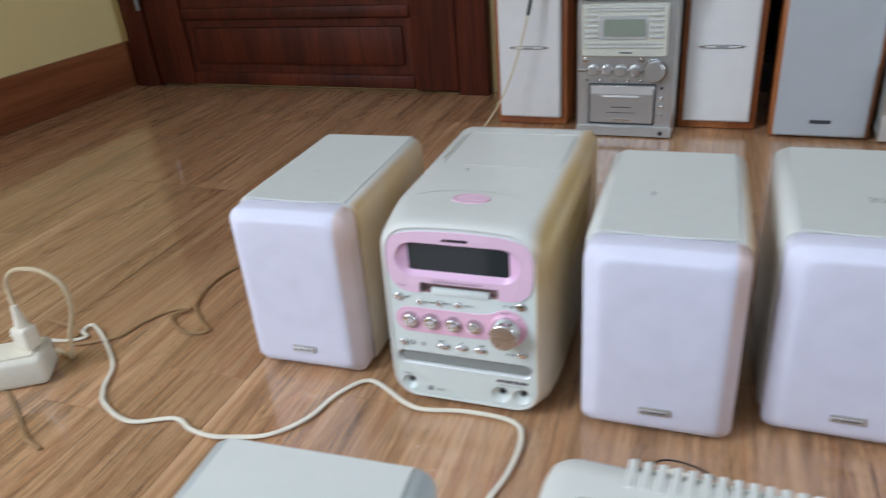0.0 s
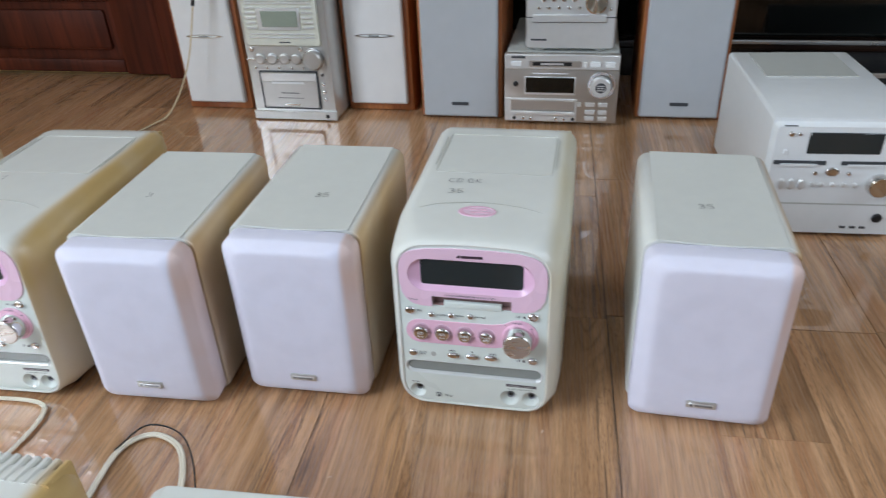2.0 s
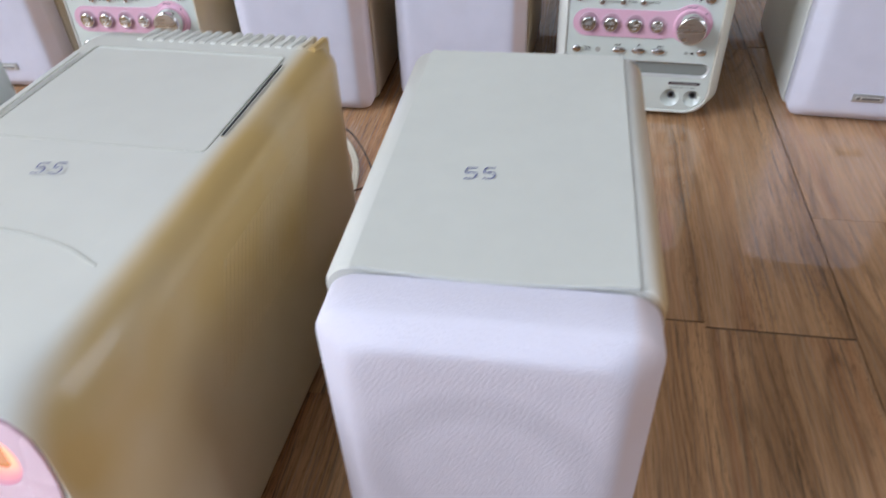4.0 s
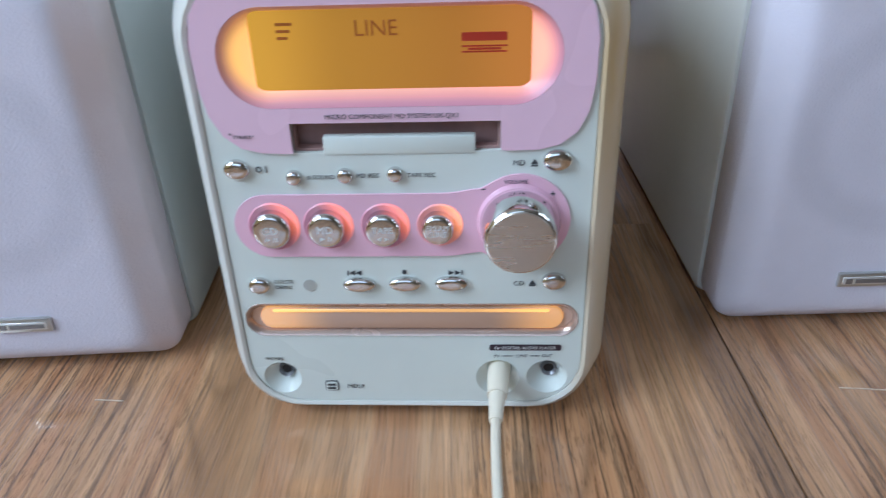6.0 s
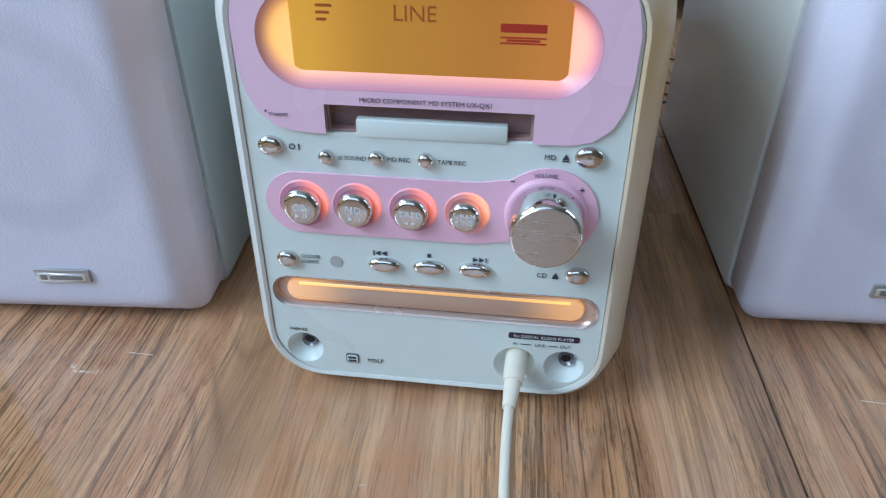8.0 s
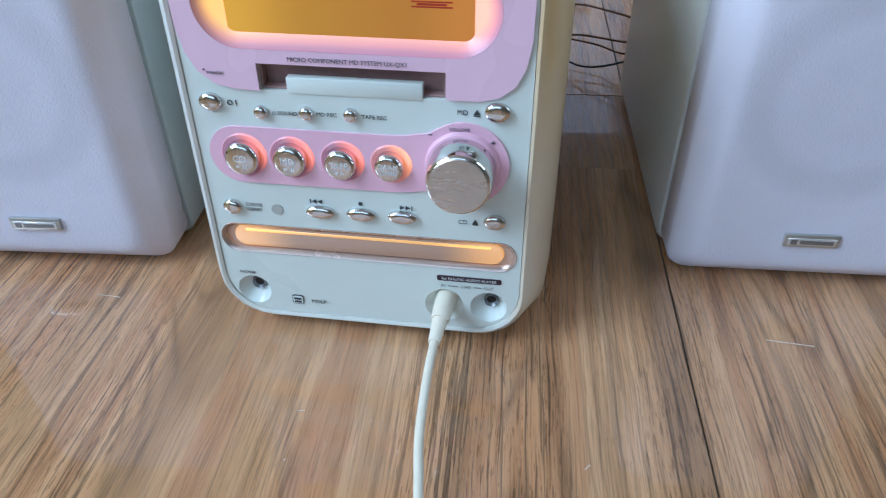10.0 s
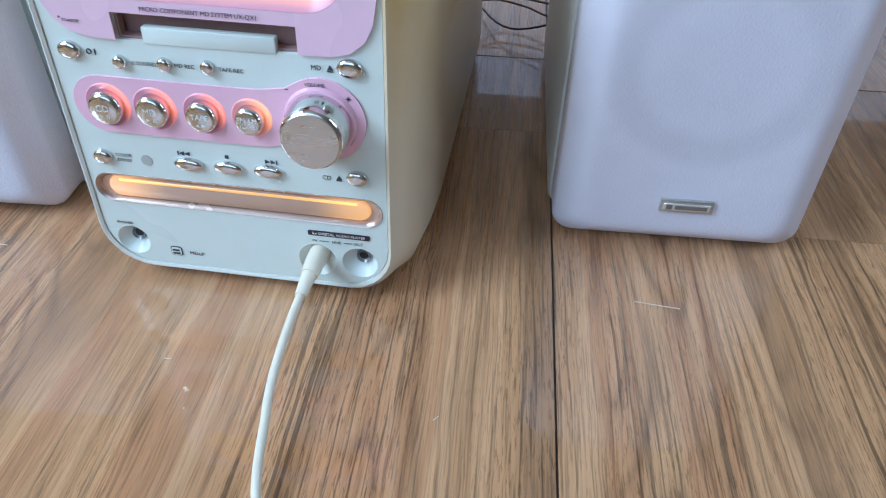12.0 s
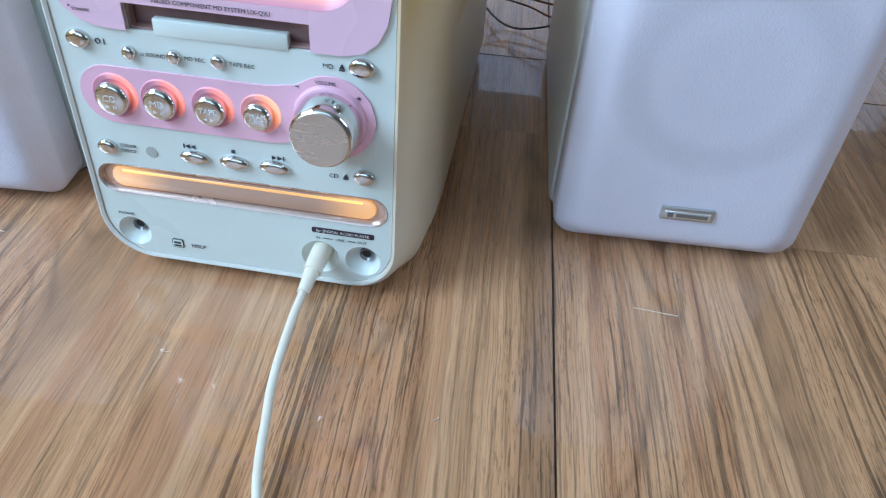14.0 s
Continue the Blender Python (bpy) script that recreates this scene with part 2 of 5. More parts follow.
def glowing(name, base, glow, strength, rough=0.35, half=None, edge=None, edge_gain=0.0, halo=False, start=0.35):
    """A backlit translucent part: brighter towards its two ends, where its lamps sit."""
    m, n, l, b = material(name)
    b.inputs["Base Color"].default_value = rgb(base)
    b.inputs["Roughness"].default_value = rough
    b.inputs["Emission Color"].default_value = rgb(glow)
    b.inputs["Emission Strength"].default_value = strength
    if half:
        tc, sp = n.new("ShaderNodeTexCoord"), n.new("ShaderNodeSeparateXYZ")
        l.new(tc.outputs["Object"], sp.inputs[0])
        ab = n.new("ShaderNodeMath")
        ab.operation = "ABSOLUTE"
        l.new(sp.outputs["X"], ab.inputs[0])
        mr = n.new("ShaderNodeMapRange")
        mr.inputs["From Min"].default_value, mr.inputs["From Max"].default_value = half * start, half
        mr.inputs["To Min"].default_value, mr.inputs["To Max"].default_value = strength, strength * (1 + edge_gain)
        mr.interpolation_type = "SMOOTHSTEP"
        l.new(ab.outputs[0], mr.inputs["Value"])
        l.new(mr.outputs[0], b.inputs["Emission Strength"])
        if edge:
            mx = n.new("ShaderNodeMix")
            mx.data_type = "RGBA"
            mr2 = n.new("ShaderNodeMapRange")
            mr2.inputs["From Min"].default_value, mr2.inputs["From Max"].default_value = -half, half
            l.new(sp.outputs["X"], mr2.inputs["Value"])
            l.new(mr2.outputs[0], mx.inputs[0])
            mx.inputs[6].default_value, mx.inputs[7].default_value = rgb(edge), rgb(glow)
            l.new(mx.outputs[2], b.inputs["Emission Color"])
        if halo:
            # the light thins out towards the rounded rim of the well
            vx, vz = n.new("ShaderNodeMath"), n.new("ShaderNodeMath")
            vx.operation, vz.operation = "ADD", "SUBTRACT"
            l.new(sp.outputs["X"], vx.inputs[0])
            vx.inputs[1].default_value = 0.00225
            l.new(sp.outputs["Z"], vz.inputs[0])
            vz.inputs[1].default_value = 0.1508
            ax, sx, px = n.new("ShaderNodeMath"), n.new("ShaderNodeMath"), n.new("ShaderNodeMath")
            ax.operation, sx.operation, px.operation = "ABSOLUTE", "SUBTRACT", "MAXIMUM"
            l.new(vx.outputs[0], ax.inputs[0])
            l.new(ax.outputs[0], sx.inputs[0])
            sx.inputs[1].default_value = 0.0399
            l.new(sx.outputs[0], px.inputs[0])
            px.inputs[1].default_value = 0.0
            cb, ln = n.new("ShaderNodeCombineXYZ"), n.new("ShaderNodeVectorMath")
            ln.operation = "LENGTH"
            l.new(px.outputs[0], cb.inputs[0])
            l.new(vz.outputs[0], cb.inputs[1])
            l.new(cb.outputs[0], ln.inputs[0])
            fo = n.new("ShaderNodeMapRange")
            fo.interpolation_type = "SMOOTHSTEP"
            fo.inputs["From Min"].default_value, fo.inputs["From Max"].default_value = 0.0100, 0.0166
            fo.inputs["To Min"].default_value, fo.inputs["To Max"].default_value = 1.0, 0.06
            l.new(ln.outputs["Value"], fo.inputs["Value"])
            pr = n.new("ShaderNodeMath")
            pr.operation = "MULTIPLY"
            l.new(mr.outputs[0], pr.inputs[0])
            l.new(fo.outputs[0], pr.inputs[1])
            l.new(pr.outputs[0], b.inputs["Emission Strength"])
    return m


def tinted(name, colour, tint, amount, x0=0.058, x1=0.072, given=None):
    """Pearl plastic, aged yellow at one upper edge, warm shade painted down that side."""
    m = given or plain(name, colour, rough=0.34, var=0.03, scale=25, coat=0.15)
    n, l = m.node_tree.nodes, m.node_tree.links
    b = n["Principled BSDF"]
    src = b.inputs["Base Color"].links[0].from_socket
    tc, sp = n.new("ShaderNodeTexCoord"), n.new("ShaderNodeSeparateXYZ")
    l.new(tc.outputs["Object"], sp.inputs[0])
    a, c = n.new("ShaderNodeMapRange"), n.new("ShaderNodeMapRange")
    a.interpolation_type = c.interpolation_type = "SMOOTHSTEP"
    a.inputs["From Min"].default_value, a.inputs["From Max"].default_value = x0, x1
    l.new(sp.outputs["X"], a.inputs["Value"])
    # Over half the tint stays low on the side, as painted warm shade.
    c.inputs["From Min"].default_value, c.inputs["From Max"].default_value = 0.0, 0.17
    c.inputs["To Min"].default_value = 0.58
    l.new(sp.outputs["Z"], c.inputs["Value"])
    nz = n.new("ShaderNodeTexNoise")
    nz.inputs["Scale"].default_value = 18
    l.new(tc.outputs["Object"], nz.inputs["Vector"])
    k = n.new("ShaderNodeMath")
    k.operation = "MULTIPLY"
    l.new(a.outputs[0], k.inputs[0])
    l.new(c.outputs[0], k.inputs[1])
    k2 = n.new("ShaderNodeMath")
    k2.operation = "MULTIPLY_ADD"
    k2.inputs[1].default_value, k2.inputs[2].default_value = 0.5, amount - 0.25
    l.new(nz.outputs["Fac"], k2.inputs[0])
    k3 = n.new("ShaderNodeMath")
    k3.operation, k3.use_clamp = "MULTIPLY", True
    l.new(k.outputs[0], k3.inputs[0])
    l.new(k2.outputs[0], k3.inputs[1])
    mx = n.new("ShaderNodeMix")
    mx.data_type = "RGBA"
    l.new(k3.outputs[0], mx.inputs[0])
    l.new(src, mx.inputs[6])
    mx.inputs[7].default_value = rgb(tint)
    l.new(mx.outputs[2], b.inputs["Base Color"])
    return m


PEARL = tinted("pearl_plastic", "dfe0d9", "c8aa70", 0.98)
PEARL_CLEAN = tinted("pearl_plastic_clean", "e2e4dd", "d4c8a0", 0.6)
CABINET_GREY = plain("grey_speaker_cabinet_plastic", "c3cac8", rough=0.36, var=0.03, scale=25, coat=0.15)
# Tan on one side paints the floor's warm bounce into the plastic.
CABINET = tinted("speaker_cabinet_plastic", "dcddd7", "c9aa7c", 0.95, 0.054, 0.0635)
TOP_PANEL = plain("speaker_top_vinyl", "d6d8d1", rough=0.42, var=0.03, scale=40, bump=0.05)
FACE = plain("silver_mint_plastic", "dde5df", rough=0.3, var=0.02, scale=40, coat=0.3)
PINK = plain("pink_plastic", "edcade", rough=0.25, var=0.02, scale=40, coat=0.4)
BADGE_PALE = plain("pale_pink_badge", "e6c9d8", rough=0.3, var=0.03, scale=60, coat=0.3)
PINK_DEEP = plain("deep_pink_plastic", "ecbed3", rough=0.25, var=0.02, scale=40, coat=0.4)
CLOTH = plain("lavender_grille_cloth", "dfdeec", rough=0.7, var=0.035, scale=30, bump=0.45, bump_scale=900)


def woofer_shadow(m, deep=1.0):
    """The cone behind the cloth shows faintly through it."""
    n, l = m.node_tree.nodes, m.node_tree.links
    b = n["Principled BSDF"]
    src = b.inputs["Base Color"].links[0].from_socket
    tc, mp, ln = n.new("ShaderNodeTexCoord"), n.new("ShaderNodeMapping"), n.new("ShaderNodeVectorMath")
    mp.inputs["Location"].default_value, mp.inputs["Scale"].default_value = (0, 0, -0.102), (1, 0, 1)
    ln.operation = "LENGTH"
    l.new(tc.outputs["Object"], mp.inputs["Vector"])
    l.new(mp.outputs[0], ln.inputs[0])
    cr = n.new("ShaderNodeValToRGB")
    cr.color_ramp.interpolation = "EASE"
    e = cr.color_ramp.elements
    e[0].position, e[0].color = 0.0, (0.95, 0.95, 0.95, 1)
    e[1].position, e[1].color = 1.0, (1, 1, 1, 1)
    for p, v in ((0.16, 0.975), (0.30, 0.985), (0.40, 0.95), (0.44, 0.955), (0.54, 0.998)):
        k = e.new(p)
        v = 1 - (1 - v) * deep
        k.color = (v, v, v, 1)
    sc = n.new("ShaderNodeMath")
    sc.operation = "MULTIPLY"
    sc.inputs[1].default_value = 10.0
    l.new(ln.outputs["Value"], sc.inputs[0])
    l.new(sc.outputs[0], cr.inputs["Fac"])
    mx = n.new("ShaderNodeMix")
    mx.data_type, mx.blend_type = "RGBA", "MULTIPLY"
    mx.inputs[0].default_value = 1.0
    l.new(src, mx.inputs[6])
    l.new(cr.outputs[0], mx.inputs[7])
    l.new(mx.outputs[2], b.inputs["Base Color"])


WORN_CLOTH = plain("worn_lavender_grille_cloth", "e1deeb", rough=0.7, var=0.035, scale=30, bump=0.55, bump_scale=900)
for cloth, deep in ((CLOTH, 0.7), (WORN_CLOTH, 2.3)):
    woofer_shadow(cloth, deep)
    # Peach tint along one chamfer of the cloth.
    tinted("", "", "dab7a2", 0.4 if cloth == WORN_CLOTH else 0.7, 0.0490, 0.0545, cloth)
CHROME = plain("chrome", (0.70, 0.69, 0.68), rough=0.1, metal=1.0, var=0.02, scale=200)
KNOB_CAP = plain("brushed_knob_face", (0.66, 0.63, 0.59), rough=0.3, metal=1.0, var=0.05, scale=200, bump=0.1, bump_scale=600, stretch=(1, 1, 8))
# Slot rim of the lit stereo, with the amber glow mixed into its colour.
RIM_LIT = plain("amber_lit_rim", "bda99e", rough=0.25, metal=0.5, var=0.03, scale=200)
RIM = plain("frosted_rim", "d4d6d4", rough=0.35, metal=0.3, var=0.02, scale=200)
BLACK = plain("black_plastic", "17181a", rough=0.45, var=0.1, scale=100)
HOLE = plain("slot_inside", "a2837f", rough=0.6, var=0.1, scale=200)
INK = plain("grey_print", "3d4145", rough=0.5, var=0.05)
INK_DARK = plain("plum_print", "33232f", rough=0.5, var=0.05)
INK_LIGHT = plain("white_print", "e8e8e6", rough=0.5, var=0.02)
PEN_BLUE = plain("blue_marker", "2b3a8c", rough=0.6, var=0.1, scale=800)
PEN_BLACK = plain("black_marker", "2a2b30", rough=0.6, var=0.1, scale=800)
LCD_OFF = plain("lcd_glass_dark", "2c3233", rough=0.12, var=0.04, scale=60)
SURROUND_OFF = plain("lcd_surround", "e6bcd8", rough=0.3, var=0.02)
WINDOW_OFF = plain("disc_window_grey", "8f9490", rough=0.18, var=0.03, scale=80)
RING_OFF = plain("button_ring_clear", "dcb4c6", rough=0.2, var=0.02)
LCD_ON = glowing("lcd_orange", "5a3208", "cf7e38", 0.66, rough=0.15, half=0.046, edge="ecaa38", edge_gain=0.4)
SURROUND_ON = glowing("lcd_surround_lit", "cf93ac", "ff9c44", 0.88, half=0.057, edge="ffb828", edge_gain=0.5, halo=True)
WINDOW_ON = glowing("disc_window_lit", "bfa89c", "ffa850", 0.04, rough=0.2, half=0.060, edge_gain=1.0, start=0.55)
LIGHT_BAR = glowing("slot_light_bar", "c89a70", "ffb454", 0.75, half=0.058, edge_gain=1.2, start=0.35)
DISC_GLOW = glowing("disc_slot_light_guide", "b09a90", "ffab4a", 0.10, rough=0.22, half=0.0575, edge_gain=7.0, start=0.5)
RING_ON = glowing("button_ring_lit", "e6a4ba", "ff7226", 0.3)


def lit_from_one_side(m, low, high):
    """A ring whose small lamp sits behind its upper edge on one side."""
    n, l = m.node_tree.nodes, m.node_tree.links
    tc, dt, mr = n.new("ShaderNodeTexCoord"), n.new("ShaderNodeVectorMath"), n.new("ShaderNodeMapRange")
    dt.operation = "DOT_PRODUCT"
    dt.inputs[1].default_value = (0.6, 0.0, 0.4)
    l.new(tc.outputs["Generated"], dt.inputs[0])
    mr.interpolation_type = "SMOOTHSTEP"
    mr.inputs["From Min"].default_value, mr.inputs["From Max"].default_value = 0.50, 1.0
    mr.inputs["To Min"].default_value, mr.inputs["To Max"].default_value = low, high
    l.new(dt.outputs["Value"], mr.inputs["Value"])
    l.new(mr.outputs[0], n["Principled BSDF"].inputs["Emission Strength"])


RING_HOT = glowing("button_ring_bright", "e6a4b0", "ff8e34", 0.3)
lit_from_one_side(RING_ON, 0.0, 1.6)
lit_from_one_side(RING_HOT, 0.15, 1.9)
RED_SEG = plain("lcd_red_segment", "b03420", rough=0.4, var=0.02)
DARK_SEG = plain("lcd_dark_segment", "ac601f", rough=0.4, var=0.02)
GREY_INK = plain("grey_emboss", "8b8c90", rough=0.3, metal=0.6, var=0.03)
WHITE_CORD = plain("white_cord", "e9e2cf", rough=0.4, var=0.04, scale=100)
BEIGE_CORD = plain("beige_cord", "c9b896", rough=0.45, var=0.06, scale=100)
TWIST_CORD = plain("twisted_beige_wire", "a5855c", rough=0.5, var=0.25, scale=300)
BROWN_CORD = plain("brown_wire", "5a3a22", rough=0.45, var=0.15, scale=200)
CRUMB = plain("pale_crumbs", "dcc8b2", rough=0.7, var=0.2, scale=600)
STRIP_WHITE = plain("power_strip_plastic", "e2ddcb", rough=0.4, var=0.04)
WALL_PAINT = plain("yellow_wall_paint", "f6e2a0", rough=0.75, var=0.03, scale=12, bump=0.1, bump_scale=300)
# Brown chosen for the unseen niche wall, to darken reflections in the floor.
BROWN_PAINT = plain("unseen_wall_brown", "6e5a48", rough=0.8, var=0.05, scale=10)
BEIGE_PAINT = plain("beige_wall_paint", "7a7061", rough=0.8, var=0.03, scale=10)
CEILING = plain("white_ceiling_paint", "a09c93", rough=0.85, var=0.03, scale=8)
WHITE_CLOTH = plain("white_grille_cloth", "dcdbd8", rough=0.75, var=0.04, scale=20, bump=0.3, bump_scale=1500)
GREY_CLOTH = plain("blue_grey_grille_cloth", "aeb2b5", rough=0.75, var=0.04, scale=20, bump=0.3, bump_scale=1500)
SILVER = plain("silver_paint", (0.55, 0.55, 0.53), rough=0.32, metal=0.75, var=0.04, scale=40)
SILVER_WARM = plain("champagne_silver_paint", (0.5, 0.47, 0.43), rough=0.35, metal=0.75, var=0.04, scale=40)
SILVER_PALE = plain("pale_silver_paint", (0.72, 0.73, 0.72), rough=0.33, metal=0.5, var=0.04, scale=40)
CREAM = plain("cream_display_panel", "cfd0c2", rough=0.25, var=0.03, scale=40, coat=0.3)
LCD_GREEN = plain("lcd_grey_green", "8d9688", rough=0.15, var=0.05)
WHITE_BOX = plain("white_plastic", "e3e6e6", rough=0.35, var=0.03, scale=30)
GREY_TOP = plain("grey_top_plastic", "b4b6b0", rough=0.45, var=0.04, scale=40)
SEAM_PALE = plain("pale_seam_plastic", "c6c7be", rough=0.45, var=0.04, scale=40)
BLACK_GLASS = plain("black_glass", "0a0d0c", rough=0.06, var=0.1, scale=20)
FLOOR_WOOD = laminate("laminate_wood")
SEAM = plain("seam_dark", "4e4844", rough=0.7, var=0.1)
DOOR_WOOD = wood("dark_door_wood", "3d180b", "602a15", scale=0.7, rough=0.55, axis=2, coat=0.0, grain=0.7)
DOOR_WOOD.node_tree.nodes["Principled BSDF"].inputs["Specular IOR Level"].default_value = 0.25
BASE_WOOD = wood("baseboard_wood", "8a5232", "a96a43", scale=0.6, rough=0.35, axis=1, grain=0.5)
SPEAKER_WOOD = wood("cherry_veneer", "8a4a26", "b0703f", scale=1.5, rough=0.35, axis=2, grain=0.5)
CONSOLE_WOOD = wood("espresso_wood", "1c120d", "2e1d14", scale=1.0, rough=0.35, axis=0, grain=0.5)

# ---- mesh helpers ----
LEAN = 0.0467


def empty(name, m, label, category, group="", kind=""):
    ob = new(name)
    ob.empty_display_size = 0.02
    ob.matrix_world = m
    return tagged(ob, label, category, group, kind)


def part(name, bm, mat, parent=None, label="", smooth=True):
    """Links a bmesh as one mesh object under a thing or a part."""
    me = bpy.data.meshes.new(name)
    bmesh.ops.recalc_face_normals(bm, faces=bm.faces[:])
    bm.to_mesh(me)
    bm.free()
    me.materials.append(mat)
    if smooth:
        for p in me.polygons:
            p.use_smooth = True
        me.set_sharp_from_angle(angle=radians(38))
    ob = new(name, me)
    ob.parent = parent
    if label:
        tagged(ob, label)
    return ob


def move(bm, m):
    bmesh.ops.transform(bm, matrix=m, verts=bm.verts[:])
    return bm


def lean_back(bm):
    for v in bm.verts:
        v.co.y += LEAN * v.co.z * min(max(1 - v.co.y / 0.07, 0), 1)
    return bm


def box(x0, x1, y0, y1, z0, z1, bevel=0.0, seg=2):
    bm = bmesh.new()
    bmesh.ops.create_cube(bm, size=1)
    move(bm, Matrix.Translation(((x0 + x1) / 2, (y0 + y1) / 2, (z0 + z1) / 2)) @ Matrix.Diagonal((x1 - x0, y1 - y0, z1 - z0, 1)))
    if bevel:
        bmesh.ops.bevel(bm, geom=bm.edges[:], offset=bevel, segments=seg, affect="EDGES", profile=0.5)
    return bm


def rrect(x0, x1, z0, z1, r, n=6, arch=0.0):
    """Outline of a rounded rectangle, anticlockwise; arch lowers the top corners."""
    rt = r if not isinstance(r, tuple) else r[1]
    rb = r if not isinstance(r, tuple) else r[0]
    pts = []
    for cx, cz, rad, a0 in ((x1 - rb, z0 + rb, rb, -90), (x1 - rt, z1 - rt, rt, 0), (x0 + rt, z1 - rt, rt, 90), (x0 + rb, z0 + rb, rb, 180)):
        for i in range(n + 1):
            a = radians(a0 + 90 * i / n)
            pts.append((cx + rad * math.cos(a), cz + rad * math.sin(a)))
    out = []
    h, mid = (x1 - x0) / 2, (x0 + x1) / 2
    for i, (x, z) in enumerate(pts):
        out.append((x, z))
        # extra points along the top edge carry the arch
        if arch and i == 2 * (n + 1) - 1:
            x_next = pts[i + 1][0]
            for k in range(1, 8):
                out.append((x + (x_next - x) * k / 8, z))
    if arch:
        zm = (z0 + z1) / 2
        out = [(x, z - arch * ((x - mid) / h) ** 2 * (1 if z > zm else 0) * min(1, max(0, (z - zm) / (0.3 * (z1 - z0))))) for x, z in out]
    return out


def stadium(x0, x1, z0, z1, n=10):
    return rrect(x0, x1, z0, z1, (z1 - z0) / 2 - 1e-5, n)


def circle(cx, cz, rx, rz=None, n=28):
    rz = rz or rx
    return [(cx + rx * math.cos(2 * math.pi * i / n), cz + rz * math.sin(2 * math.pi * i / n)) for i in range(n)]


def loft(sections, cap_first=True, cap_last=True):
    """A skin through outlines of equal count, each (y, outline)."""
    bm = bmesh.new()
    rings = [[bm.verts.new((x, y, z)) for x, z in o] for y, o in sections]
    for a, b in zip(rings, rings[1:]):
        for i in range(len(a)):
            j = (i + 1) % len(a)
            bm.faces.new((a[i], a[j], b[j], b[i]))
    if cap_first:
        bm.faces.new(rings[0])
    if cap_last:
        bm.faces.new(rings[-1][::-1])
    return bm


def plate(outline, holes, y0, y1):
    """A flat plate with holes, from y0 (front) to y1, with small walls at its edges."""
    bm = bmesh.new()
    edges, loops = [], []
    for o in (outline, *holes):
        vs = [bm.verts.new((x, y0, z)) for x, z in o]
        loops.append(vs)
        for a, b in zip(vs, vs[1:] + vs[:1]):
            edges.append(bm.edges.new((a, b)))
    bmesh.ops.triangle_fill(bm, use_beauty=True, use_dissolve=False, edges=edges, normal=(0, -1, 0))
    for vs in loops:
        back = [bm.verts.new((v.co.x, y1, v.co.z)) for v in vs]
        for i in range(len(vs)):
            j = (i + 1) % len(vs)
            bm.faces.new((vs[i], vs[j], back[j], back[i]))
    return bm


def grow(o, d):
    """An outline pushed outwards from its middle by d."""
    cx, cz = sum(p[0] for p in o) / len(o), sum(p[1] for p in o) / len(o)
    hx, hz = max(abs(p[0] - cx) for p in o), max(abs(p[1] - cz) for p in o)
    return [(cx + (x - cx) * (hx + d) / hx, cz + (z - cz) * (hz + d) / hz) for x, z in o]


def dome(cx, cz, rx, rz, height, y=0.0, n=24, steps=5, flat=0.35):
    """A round button standing out of the face towards -y."""
    secs = [(y + 0.001, circle(cx, cz, rx, rz, n))]
    for i in range(steps + 1):
        a = i / steps * math.pi / 2
        k = flat + (1 - flat) * math.cos(a)
        secs.append((y - height * (0.45 + 0.55 * math.sin(a)), circle(cx, cz, rx * k, rz * k, n)))
    return loft(secs, cap_first=False)


def smooth_path(pts, steps=8):
    """Catmull-Rom points through pts."""
    p = [Vector(q) for q in pts]
    p = [2 * p[0] - p[1]] + p + [2 * p[-1] - p[-2]]
    out = []
    for i in range(1, len(p) - 2):
        for k in range(steps):
            t = k / steps
            a, b, c, d = p[i - 1], p[i], p[i + 1], p[i + 2]
            out.append(0.5 * (2 * b + (c - a) * t + (2 * a - 5 * b + 4 * c - d) * t * t + (3 * b - a - 3 * c + d) * t ** 3))
    return out + [p[-2]]


def tube(pts, r, n=8, steps=8, flat=1.0, twin=0.0):
    """A cord along a smooth path; twin sets two strands side by side."""
    path = smooth_path(pts, steps)
    bm = bmesh.new()
    for side in ((-1, 1) if twin else (0,)):
        rings = []
        for i, c in enumerate(path):
            d = (path[min(i + 1, len(path) - 1)] - path[max(i - 1, 0)]).normalized()
            u = d.cross(Vector((0, 0, 1)))
            u = u.normalized() if u.length > 1e-3 else Vector((1, 0, 0))
            w = u.cross(d)
            o = c + u * side * twin
            rings.append([bm.verts.new(o + r * (u * math.cos(2 * math.pi * k / n) + w * flat * math.sin(2 * math.pi * k / n))) for k in range(n)])
        for a, b in zip(rings, rings[1:]):
            for k in range(n):
                bm.faces.new((a[k], a[(k + 1) % n], b[(k + 1) % n], b[k]))
        bm.faces.new(rings[0][::-1])
        bm.faces.new(rings[-1])
    return bm


def flat_on(z):
    """Lays an outline drawn in x and z flat, its first face up at height z."""
    return Matrix(((1, 0, 0, 0), (0, 0, 1, 0), (0, -1, 0, z), (0, 0, 0, 1)))


